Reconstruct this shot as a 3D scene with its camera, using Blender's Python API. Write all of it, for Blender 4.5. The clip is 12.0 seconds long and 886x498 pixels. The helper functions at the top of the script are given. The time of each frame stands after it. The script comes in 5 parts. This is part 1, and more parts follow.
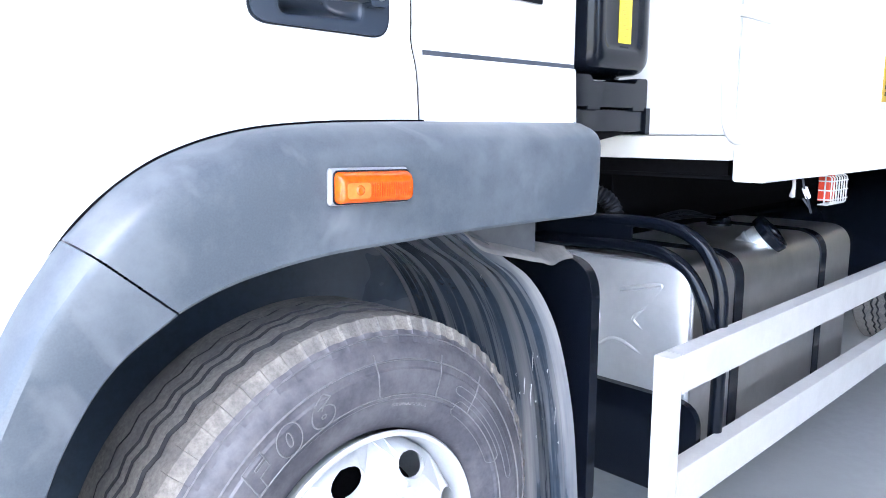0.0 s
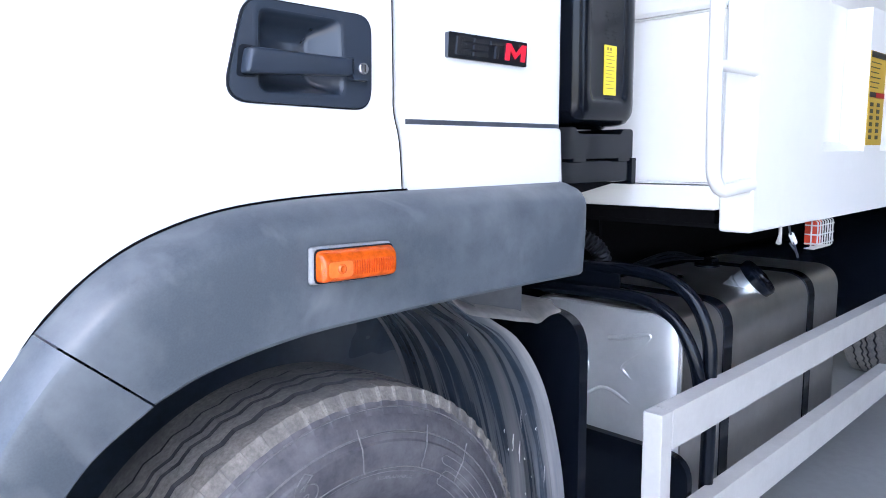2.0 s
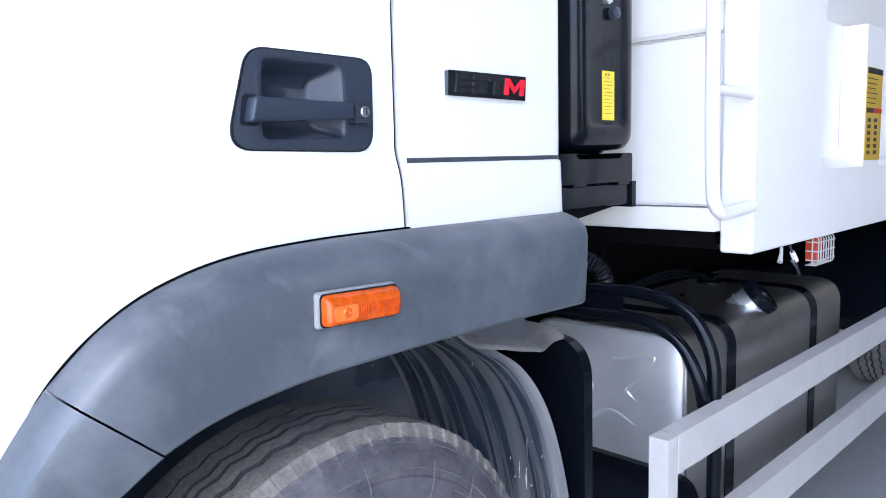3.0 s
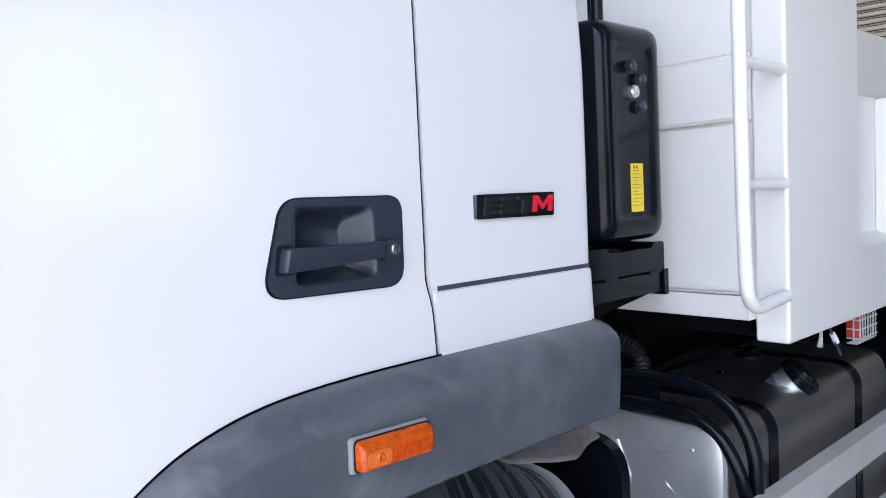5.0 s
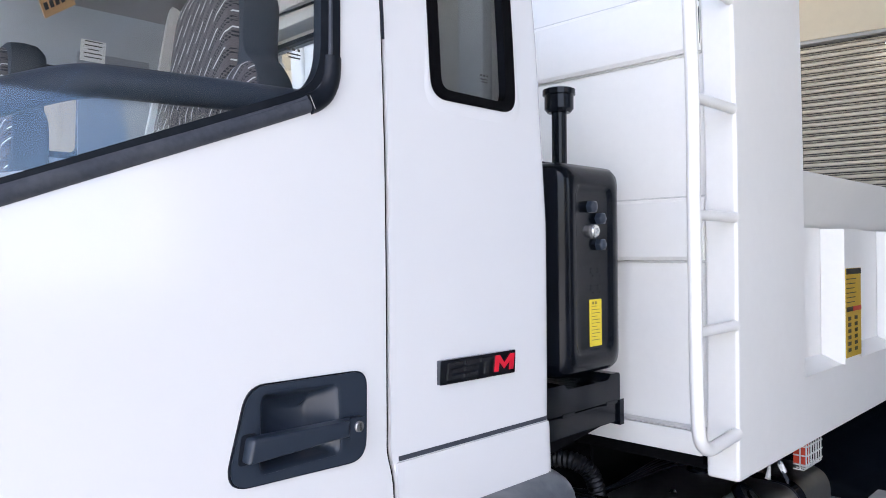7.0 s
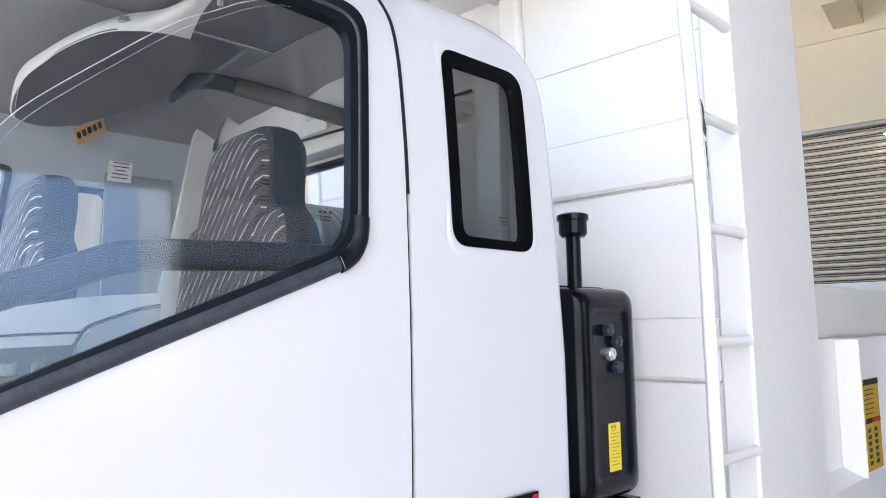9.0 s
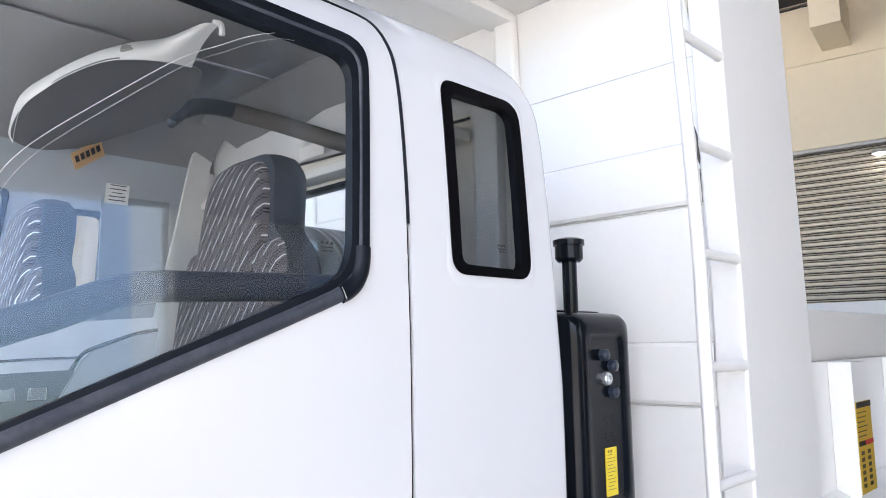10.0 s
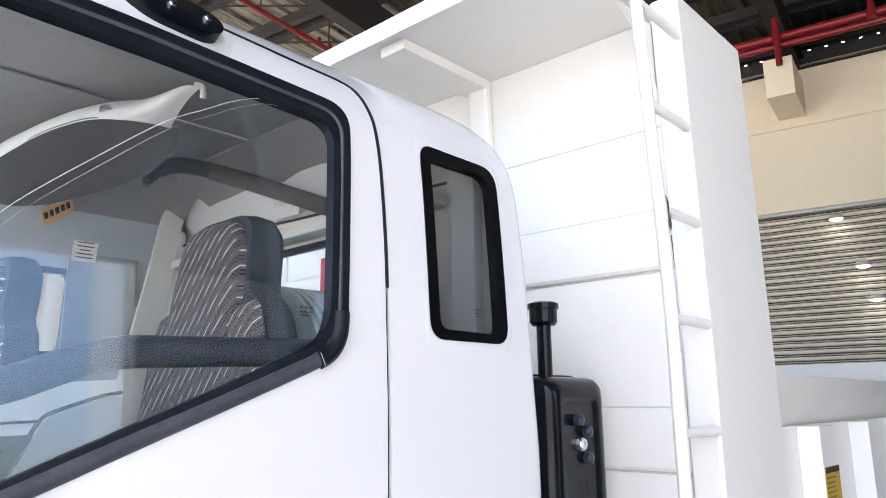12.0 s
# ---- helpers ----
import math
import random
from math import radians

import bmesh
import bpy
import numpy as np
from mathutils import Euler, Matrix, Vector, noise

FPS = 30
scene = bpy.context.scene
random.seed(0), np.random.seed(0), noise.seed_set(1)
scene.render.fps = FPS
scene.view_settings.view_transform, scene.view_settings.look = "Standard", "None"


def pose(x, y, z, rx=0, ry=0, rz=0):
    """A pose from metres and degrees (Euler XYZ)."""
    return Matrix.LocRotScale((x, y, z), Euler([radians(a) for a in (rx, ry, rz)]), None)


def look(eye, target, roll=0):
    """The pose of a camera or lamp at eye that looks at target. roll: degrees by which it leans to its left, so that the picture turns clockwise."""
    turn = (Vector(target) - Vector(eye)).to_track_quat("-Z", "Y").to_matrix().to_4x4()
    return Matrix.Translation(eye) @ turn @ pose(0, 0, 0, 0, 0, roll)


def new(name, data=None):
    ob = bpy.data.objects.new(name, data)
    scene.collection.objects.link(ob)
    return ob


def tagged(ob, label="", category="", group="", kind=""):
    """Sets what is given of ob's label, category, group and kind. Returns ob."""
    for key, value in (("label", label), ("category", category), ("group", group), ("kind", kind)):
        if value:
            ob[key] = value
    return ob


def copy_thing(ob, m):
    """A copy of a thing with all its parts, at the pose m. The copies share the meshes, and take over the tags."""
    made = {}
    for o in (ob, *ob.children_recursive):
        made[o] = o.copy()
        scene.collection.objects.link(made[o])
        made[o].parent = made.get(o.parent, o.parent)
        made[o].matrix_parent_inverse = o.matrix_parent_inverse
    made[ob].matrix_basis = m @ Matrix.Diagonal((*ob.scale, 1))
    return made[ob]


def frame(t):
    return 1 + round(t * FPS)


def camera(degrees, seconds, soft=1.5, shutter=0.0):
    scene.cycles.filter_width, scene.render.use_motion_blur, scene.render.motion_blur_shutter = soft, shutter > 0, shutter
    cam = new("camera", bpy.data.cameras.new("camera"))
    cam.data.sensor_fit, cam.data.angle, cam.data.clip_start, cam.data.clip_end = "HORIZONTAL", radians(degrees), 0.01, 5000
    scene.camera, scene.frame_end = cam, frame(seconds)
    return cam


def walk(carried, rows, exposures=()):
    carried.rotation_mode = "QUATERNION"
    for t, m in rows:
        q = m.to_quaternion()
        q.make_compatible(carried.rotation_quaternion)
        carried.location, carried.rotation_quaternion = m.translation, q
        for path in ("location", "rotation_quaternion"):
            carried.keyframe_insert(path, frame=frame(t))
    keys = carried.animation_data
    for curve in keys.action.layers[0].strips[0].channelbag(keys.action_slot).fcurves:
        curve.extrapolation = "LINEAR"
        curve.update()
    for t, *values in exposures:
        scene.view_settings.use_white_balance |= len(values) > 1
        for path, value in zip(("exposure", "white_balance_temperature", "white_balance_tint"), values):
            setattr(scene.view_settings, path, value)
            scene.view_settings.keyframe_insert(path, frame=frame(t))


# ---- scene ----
cam = camera(62.9, 12.0, soft=0.9)
PATH = [
    (0, (-0.863, -1.104, 1.393), (0.5, 0.322, 1.068), -0.1),
    (0.5, (-0.857, -1.101, 1.415), (0.513, 0.327, 1.125), 0.1),
    (1, (-0.852, -1.099, 1.448), (0.525, 0.324, 1.169), -0.3),
    (1.5, (-0.841, -1.096, 1.466), (0.544, 0.321, 1.195), -0.5),
    (2, (-0.833, -1.093, 1.484), (0.555, 0.323, 1.22), -0.4),
    (2.5, (-0.835, -1.093, 1.509), (0.561, 0.317, 1.254), -0.8),
    (3, (-0.839, -1.096, 1.541), (0.548, 0.325, 1.303), -1.5),
    (5, (-0.83, -1.104, 1.725), (0.5, 0.385, 1.592), -2.8),
    (5.5, (-0.839, -1.102, 1.788), (0.479, 0.395, 1.642), -2.6),
    (6, (-0.856, -1.104, 1.845), (0.481, 0.378, 1.718), -1.9),
    (6.5, (-0.852, -1.112, 1.905), (0.528, 0.334, 1.842), -1.0),
    (7, (-0.854, -1.122, 1.975), (0.562, 0.291, 1.981), -0.5),
    (7.5, (-0.864, -1.124, 2.022), (0.551, 0.288, 2.1), -0.4),
    (9.5, (-0.931, -1.133, 2.149), (0.469, 0.274, 2.390), -0.9),
    (10, (-0.942, -1.134, 2.157), (0.467, 0.261, 2.418), -0.8),
    (10.5, (-0.953, -1.137, 2.163), (0.469, 0.238, 2.454), -0.6),
    (11, (-0.962, -1.135, 2.172), (0.471, 0.221, 2.500), -0.5),
    (11.5, (-0.964, -1.123, 2.172), (0.483, 0.208, 2.538), -0.2),
    (12, (-0.963, -1.117, 2.173), (0.490, 0.193, 2.590), -0.6),
]
LOOKS = [(0, 3.52, 5750, 11), (0.5, 3.30, 5700, 11), (1, 3.10, 5650, 12), (1.5, 2.92, 5650, 13), (3, 2.68, 5620, 13), (5, 2.06, 5950, 15), (7.5, 2.11, 6120, 15), (12, 2.25, 6330, 14)]
walk(cam, [(t, look(eye, target, roll)) for t, eye, target, roll in PATH], LOOKS)

# ---- light ----
SUN_UP, SUN_ROT = radians(60), radians(217)
world = bpy.data.worlds.new("sky_world")
world.use_nodes = True
scene.world = world
wn = world.node_tree
sky = wn.nodes.new("ShaderNodeTexSky")
sky.sky_type, sky.sun_disc = "NISHITA", False
sky.sun_elevation, sky.sun_rotation = SUN_UP, SUN_ROT
sky.air_density, sky.dust_density = 1.0, 3.0
wn.links.new(sky.outputs[0], wn.nodes["Background"].inputs[0])
wn.nodes["Background"].inputs[1].default_value = 0.15
sun = new("sun", bpy.data.lights.new("sun", "SUN"))
sun.data.energy, sun.data.angle, sun.data.color = 4.0, radians(2), (1.0, 0.96, 0.9)
sun.matrix_basis = look((-9, -12, 26), (0, 0, 0))


# ---- materials ----
def mat(name, color, rough=0.5, metal=0.0, grain=0.0, scale=60.0, bump=0.0, stain=0.0, stain_scale=3.0, stain_color=None, coat=0.0, spec=0.5):
    """A principled surface with fine grain, larger stains and a little relief."""
    m = bpy.data.materials.new(name)
    m.use_nodes = True
    nt = m.node_tree
    b = nt.nodes["Principled BSDF"]
    b.inputs["Roughness"].default_value = rough
    b.inputs["Metallic"].default_value = metal
    b.inputs["Coat Weight"].default_value = coat
    b.inputs["Specular IOR Level"].default_value = spec
    b.inputs["Coat Roughness"].default_value = 0.06
    tc = nt.nodes.new("ShaderNodeTexCoord")
    col = (*color, 1)
    last = None

    def noise_tex(s, detail, rough_=0.6):
        n = nt.nodes.new("ShaderNodeTexNoise")
        n.inputs["Scale"].default_value, n.inputs["Detail"].default_value, n.inputs["Roughness"].default_value = s, detail, rough_
        nt.links.new(tc.outputs["Object"], n.inputs["Vector"])
        return n.outputs["Fac"]

    def blend(fac, a, c, lo, hi):
        r = nt.nodes.new("ShaderNodeMapRange")
        r.inputs["From Min"].default_value, r.inputs["From Max"].default_value = lo, hi
        nt.links.new(fac, r.inputs["Value"])
        x = nt.nodes.new("ShaderNodeMix")
        x.data_type = "RGBA"
        nt.links.new(r.outputs[0], x.inputs["Factor"])
        for sock, v in ((x.inputs[6], a), (x.inputs[7], c)):
            if isinstance(v, tuple):
                sock.default_value = v
            else:
                nt.links.new(v, sock)
        return x.outputs[2]

    if grain:
        last = blend(noise_tex(scale, 4), tuple(c * (1 - grain) for c in color) + (1,), tuple(min(1, c * (1 + grain)) for c in color) + (1,), 0.3, 0.7)
    if stain:
        sc = stain_color or tuple(c * 0.6 for c in color)
        mixed = tuple(c * (1 - stain) + s * stain for c, s in zip(color, sc)) + (1,)
        last = blend(noise_tex(stain_scale, 6, 0.65), last or col, mixed, 0.45, 0.72)
        r = nt.nodes.new("ShaderNodeMapRange")
        r.inputs["To Min"].default_value, r.inputs["To Max"].default_value = max(0.03, rough - 0.08), min(1, rough + 0.12)
        nt.links.new(noise_tex(stain_scale * 1.7, 5), r.inputs["Value"])
        nt.links.new(r.outputs[0], b.inputs["Roughness"])
    if last:
        nt.links.new(last, b.inputs["Base Color"])
    else:
        b.inputs["Base Color"].default_value = col
    if bump:
        bp = nt.nodes.new("ShaderNodeBump")
        bp.inputs["Strength"].default_value, bp.inputs["Distance"].default_value = bump, 0.002
        nt.links.new(noise_tex(scale * 1.3, 3), bp.inputs["Height"])
        nt.links.new(bp.outputs[0], b.inputs["Normal"])
    return m


def glass_mat(name, tint, haze=0.01):
    """A clear pane whose gloss grows towards a glancing view."""
    m = bpy.data.materials.new(name)
    m.use_nodes = True
    nt = m.node_tree
    nt.nodes.remove(nt.nodes["Principled BSDF"])
    tr, gl, lw, pw, ad, mx = (nt.nodes.new("ShaderNode" + k) for k in ("BsdfTransparent", "BsdfGlossy", "LayerWeight", "Math", "Math", "MixShader"))
    tr.inputs[0].default_value = (*tint, 1)
    gl.inputs["Roughness"].default_value = haze
    gl.inputs["Color"].default_value = (0.74, 0.88, 1.0, 1)
    lw.inputs[0].default_value = 0.5
    pw.operation, pw.inputs[1].default_value = "POWER", 5.0
    ad.operation, ad.inputs[1].default_value, ad.inputs[2].default_value = "MULTIPLY_ADD", 0.90, 0.045
    nt.links.new(lw.outputs["Facing"], pw.inputs[0])
    nt.links.new(pw.outputs[0], ad.inputs[0])
    nt.links.new(ad.outputs[0], mx.inputs[0])
    nt.links.new(tr.outputs[0], mx.inputs[1])
    nt.links.new(gl.outputs[0], mx.inputs[2])
    nt.links.new(mx.outputs[0], nt.nodes["Material Output"].inputs[0])
    return m


CAB = mat("cab_white_paint", (0.665, 0.67, 0.675), 0.24, 0, 0.004, 3, coat=0.5)
BODY = mat("body_white_paint", (0.80, 0.785, 0.745), 0.38, 0, 0.012, 30, 0.03, 0.15, 2.5, (0.73, 0.715, 0.665))
RAILW = mat("rail_white_paint", (0.50, 0.485, 0.46), 0.42, 0, 0.03, 60, 0.05, 0.5, 7.0, (0.40, 0.385, 0.36))
PLAST = mat("fender_black_plastic", (0.062, 0.074, 0.089), 0.34, 0, 0.1, 300, 0.04, 0.7, 4.0, (0.148, 0.162, 0.176))
HANDLE = mat("handle_black_plastic", (0.021, 0.029, 0.044), 0.28, 0, 0.08, 500, 0.02, spec=0.45)
RUBBER = mat("seal_rubber", (0.006, 0.008, 0.012), 0.36, 0, 0.1, 150, 0.06, 0.6, 12, (0.014, 0.017, 0.023), spec=0.2)
BLACK = mat("black_enamel", (0.003, 0.0045, 0.008), 0.16, 0, 0.1, 90, 0.015, 0.4, 8, (0.006, 0.007, 0.010), spec=0.22)
FRAME = mat("black_glass_border", (0.003, 0.003, 0.004), 0.16, spec=0.12)
WORN = mat("worn_rubber", (0.044, 0.050, 0.064), 0.42, 0, 0.15, 90, 0.05, 0.7, 20, (0.080, 0.086, 0.098), spec=0.3)
SEAM = mat("seam_black", (0.003, 0.003, 0.004), 0.8, spec=0.05)
# black frame paint, taken near black to hold the underbody shade
CHASSIS_SHADE = mat("chassis_and_shade_black", (0.004, 0.004, 0.005), 0.85, 0, 0.2, 40, 0.1, spec=0.06)
TYRE = mat("tyre_rubber", (0.048, 0.047, 0.057), 0.5, 0, 0.2, 90, 0.1, 0.9, 7.0, (0.145, 0.14, 0.148))
# raised tyre lines made lighter: the light they catch is in the colour
MOULD = mat("lit_tyre_relief", (0.125, 0.121, 0.127), 0.5, 0, 0.2, 90)
TREAD = mat("dusty_tread", (0.185, 0.170, 0.152), 0.9, 0, 0.3, 120, 0.4, 0.85, 7.0, (0.075, 0.072, 0.075))
# tyre rubber again, darkened to hold the shade inside the grooves
GROOVE = mat("shaded_tread_groove", (0.028, 0.028, 0.032), 0.8, 0, 0.2, 90)
RIM = mat("rim_silver_paint", (0.50, 0.51, 0.52), 0.38, 0.2, 0.05, 150, 0.05, 0.3, 6, (0.5, 0.5, 0.5))
ALU = mat("tank_aluminium", (0.55, 0.54, 0.52), 0.33, 1.0, 0.04, 25, 0.01, 0.4, 4.0, (0.36, 0.35, 0.335))
ENDCAP = mat("tank_end_aluminium", (0.72, 0.73, 0.735), 0.30, 0.7, 0.03, 12, 0.01, 0.35, 5.0, (0.42, 0.44, 0.455))
CHROME = mat("chrome", (0.8, 0.8, 0.8), 0.08, 1.0)
AMBER = mat("amber_lens", (0.50, 0.075, 0.003), 0.16, 0, 0.3, 70, 0, spec=0.4)
REDLENS = mat("red_lens", (0.55, 0.06, 0.03), 0.2, 0, 0.05, 200)
PIPE = mat("pipe_red_paint", (0.22, 0.008, 0.012), 0.35, 0, 0.05, 60)
RED = mat("red_paint", (0.45, 0.015, 0.02), 0.4, 0, 0.05, 60)
YELLOW = mat("yellow_label", (0.80, 0.62, 0.03), 0.45, 0, 0.04, 80)
STICKER = mat("orange_sticker", (0.74, 0.44, 0.20), 0.5, 0, 0.05, 60)
ORANGE = mat("warning_label", (0.52, 0.34, 0.035), 0.45, 0, 0.05, 60)
INK = mat("label_ink", (0.03, 0.028, 0.025), 0.5)
PRINT = mat("faded_print", (0.22, 0.17, 0.02), 0.5)
DUSTY = mat("pale_dried_dust", (0.20, 0.185, 0.175), 0.5, 0, 0.12, 40, 0.05, 0.8, 6.0, (0.07, 0.07, 0.075))
SPLASH = mat("dried_splash_white", (0.55, 0.55, 0.53), 0.7, 0, 0.1, 90)
PAPER = mat("sticker_paper", (0.88, 0.88, 0.86), 0.6, 0, 0.03, 50)
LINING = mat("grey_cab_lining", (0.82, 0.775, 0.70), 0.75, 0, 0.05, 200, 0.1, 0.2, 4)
CONSOLE = mat("console_grey", (0.12, 0.12, 0.125), 0.6, 0, 0.15, 160, 0.1)
# far side lining, the blue haze of the glass put into its colour
HAZELINING = mat("hazy_blue_grey_lining", (0.47, 0.51, 0.56), 0.75, 0, 0.05, 200, 0.1, 0.2, 4)
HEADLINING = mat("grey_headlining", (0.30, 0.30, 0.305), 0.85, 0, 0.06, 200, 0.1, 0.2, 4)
LIPGREY = mat("console_lip_grey", (0.70, 0.70, 0.69), 0.5, 0, 0.03, 200, 0.05)
TRIM = mat("light_grey_trim", (0.82, 0.82, 0.81), 0.5, 0, 0.03, 200, 0.1)
DARKTRIM = mat("dark_grey_trim", (0.040, 0.046, 0.058), 0.42, 0, 0.04, 60)
NAVYTRIM = mat("navy_padding", (0.020, 0.028, 0.046), 0.5, 0, 0.04, 30)
SEATSIDE = mat("dark_seat_cloth", (0.034, 0.041, 0.053), 0.85, 0, 0.12, 400, 0.2)
GLASS = glass_mat("window_glass", (0.97, 0.98, 0.98), 0.035)
DARKGLASS = glass_mat("tinted_glass", (0.62, 0.63, 0.63))
FLOOR = mat("concrete_floor", (0.27, 0.275, 0.27), 0.35, 0, 0.06, 20, 0.05, 0.3, 0.8, (0.18, 0.185, 0.18))
CREAM = mat("cream_wall_paint", (0.82, 0.715, 0.53), 0.7, 0, 0.02, 8, 0.05, 0.15, 0.6, (0.64, 0.58, 0.45))
# greyer body paint, for seams and for shade drawn under ribs
SEAM_SHADE = mat("seam_and_shade_paint", (0.62, 0.61, 0.58), 0.6, 0, 0.1, 60, 0.1)
SLAT = mat("shutter_metal", (0.60, 0.53, 0.42), 0.4, 0.1, 0.03, 30)
STEEL = mat("roof_steel", (0.05, 0.045, 0.042), 0.6, 0.2, 0.1, 20)
def roof_sheet(name, color, dirt):
    """Sheet metal with dark streaks along the ribs."""
    m = mat(name, color, 0.45, 0.1)
    nt = m.node_tree
    tc, mp, n, ramp, mix = (nt.nodes.new(k) for k in ("ShaderNodeTexCoord", "ShaderNodeMapping", "ShaderNodeTexNoise", "ShaderNodeMapRange", "ShaderNodeMix"))
    mp.inputs["Scale"].default_value = (0.45, 7.0, 1.0)
    n.inputs["Scale"].default_value, n.inputs["Detail"].default_value, n.inputs["Roughness"].default_value = 1.6, 8, 0.7
    ramp.inputs["From Min"].default_value, ramp.inputs["From Max"].default_value = 0.44, 0.64
    mix.data_type = "RGBA"
    mix.inputs[6].default_value, mix.inputs[7].default_value = (*color, 1), (*dirt, 1)
    nt.links.new(tc.outputs["Object"], mp.inputs["Vector"])
    nt.links.new(mp.outputs[0], n.inputs["Vector"])
    nt.links.new(n.outputs["Fac"], ramp.inputs["Value"])
    nt.links.new(ramp.outputs[0], mix.inputs["Factor"])
    nt.links.new(mix.outputs[2], nt.nodes["Principled BSDF"].inputs["Base Color"])
    return m


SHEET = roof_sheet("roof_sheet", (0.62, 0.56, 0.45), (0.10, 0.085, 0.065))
# the same sheet for the unlit bays, their shade put into the colour
SHADESHEET = roof_sheet("shaded_roof_sheet", (0.20, 0.19, 0.13), (0.04, 0.035, 0.03))
DEEPSHADESHEET = roof_sheet("deep_shade_roof_sheet", (0.05, 0.05, 0.05), (0.02, 0.02, 0.02))


def scuffs(m):
    """Pale rubbed patches with fairly crisp edges."""
    nt = m.node_tree
    b = nt.nodes["Principled BSDF"]
    tc, n, r, x = (nt.nodes.new("ShaderNode" + k) for k in ("TexCoord", "TexNoise", "MapRange", "Mix"))
    n.inputs["Scale"].default_value, n.inputs["Detail"].default_value, n.inputs["Distortion"].default_value = 6.5, 3, 0.8
    r.inputs["From Min"].default_value, r.inputs["From Max"].default_value, r.inputs["To Max"].default_value = 0.56, 0.70, 0.45
    nt.links.new(tc.outputs["Object"], n.inputs["Vector"])
    nt.links.new(n.outputs["Fac"], r.inputs["Value"])
    x.data_type = "RGBA"
    nt.links.new(r.outputs[0], x.inputs["Factor"])
    nt.links.new(b.inputs["Base Color"].links[0].from_socket, x.inputs[6])
    x.inputs[7].default_value = (0.19, 0.20, 0.215, 1)
    nt.links.new(x.outputs[2], b.inputs["Base Color"])


scuffs(PLAST)


def seat_cloth():
    """Grey weave with broken diagonal white dashes and rows of dark dots."""
    m = mat("patterned_seat_cloth", (0.105, 0.092, 0.092), 0.9, 0, 0.15, 500, 0.2)
    nt = m.node_tree
    b = nt.nodes["Principled BSDF"]
    tc = nt.nodes.new("ShaderNodeTexCoord")
    base = b.inputs["Base Color"].links[0].from_socket
    mp = nt.nodes.new("ShaderNodeMapping")
    mp.inputs["Rotation"].default_value = (radians(-33), 0, 0)
    nt.links.new(tc.outputs["Object"], mp.inputs[0])
    sep = nt.nodes.new("ShaderNodeSeparateXYZ")
    nt.links.new(mp.outputs[0], sep.inputs[0])

    def math_(op, a, c):
        n = nt.nodes.new("ShaderNodeMath")
        n.operation = op
        for i, v in enumerate((a, c)):
            if isinstance(v, (int, float)):
                n.inputs[i].default_value = v
            else:
                nt.links.new(v, n.inputs[i])
        return n.outputs[0]

    def stripes(pitch, width, offset, dash, duty):
        u = math_("ADD", math_("DIVIDE", sep.outputs["Y"], pitch), offset + 40)
        row = math_("FLOOR", u, 0)
        on = math_("LESS_THAN", math_("FRACT", u, 0), width)
        v = math_("FRACT", math_("ADD", math_("DIVIDE", sep.outputs["Z"], dash), math_("MULTIPLY", row, 0.37)), 0)
        return math_("MULTIPLY", on, math_("LESS_THAN", v, duty))

    for fac, color in ((stripes(0.026, 0.10, 0.0, 0.105, 0.55), (0.62, 0.60, 0.58, 1)), (stripes(0.026, 0.15, 0.34, 0.0075, 0.62), (0.012, 0.012, 0.016, 1)), (stripes(0.026, 0.15, 0.58, 0.0075, 0.62), (0.012, 0.012, 0.016, 1))):
        x = nt.nodes.new("ShaderNodeMix")
        x.data_type = "RGBA"
        nt.links.new(fac, x.inputs["Factor"])
        nt.links.new(base, x.inputs[6])
        x.inputs[7].default_value = color
        base = x.outputs[2]
    nt.links.new(base, b.inputs["Base Color"])
    return m


CLOTH = seat_cloth()


# ---- mesh helpers ----
def part(name, bm, material, parent=None, label="", sharp=35, recalc=True):
    """Links a bmesh as one mesh object under a thing or a part."""
    if recalc:
        bmesh.ops.recalc_face_normals(bm, faces=bm.faces)
    crisp = bm.faces.layers.int.get("crisp") is not None
    me = bpy.data.meshes.new(name)
    bm.to_mesh(me)
    bm.free()
    for m in (material if isinstance(material, (list, tuple)) else [material]):
        me.materials.append(m)
    me.shade_smooth()
    me.set_sharp_from_angle(angle=radians(sharp))
    ob = new(name, me)
    ob.parent = parent
    if crisp:
        wn = ob.modifiers.new("crisp", "WEIGHTED_NORMAL")
        wn.keep_sharp, wn.weight = True, 100
    return tagged(ob, label)


def thing(name, label, category, at=(0, 0, 0), group="", kind=""):
    ob = new(name)
    ob.location = at
    return tagged(ob, label, category, group, kind)


def block(bm, x0, x1, y0, y1, z0, z1, bevel=0.0, seg=2, m=None):
    if bevel and not bm.faces.layers.int.get("crisp"):
        bm.faces.layers.int.new("crisp")
    r = bmesh.ops.create_cube(bm, size=1)
    bmesh.ops.transform(bm, matrix=Matrix.Translation(((x0 + x1) / 2, (y0 + y1) / 2, (z0 + z1) / 2)) @ Matrix.Diagonal((x1 - x0, y1 - y0, z1 - z0, 1)), verts=r["verts"])
    vs = r["verts"]
    if bevel:
        es = list({e for v in vs for e in v.link_edges})
        out = bmesh.ops.bevel(bm, geom=es, offset=bevel, segments=seg, profile=0.5, affect="EDGES")
        vs = list({v for f in out["faces"] for v in f.verts} | {v for v in vs if v.is_valid})
    if m is not None:
        bmesh.ops.transform(bm, matrix=m, verts=vs)
    return bm


def cube(x0, x1, y0, y1, z0, z1, bevel=0.0, seg=2, m=None):
    return block(bmesh.new(), x0, x1, y0, y1, z0, z1, bevel, seg, m)


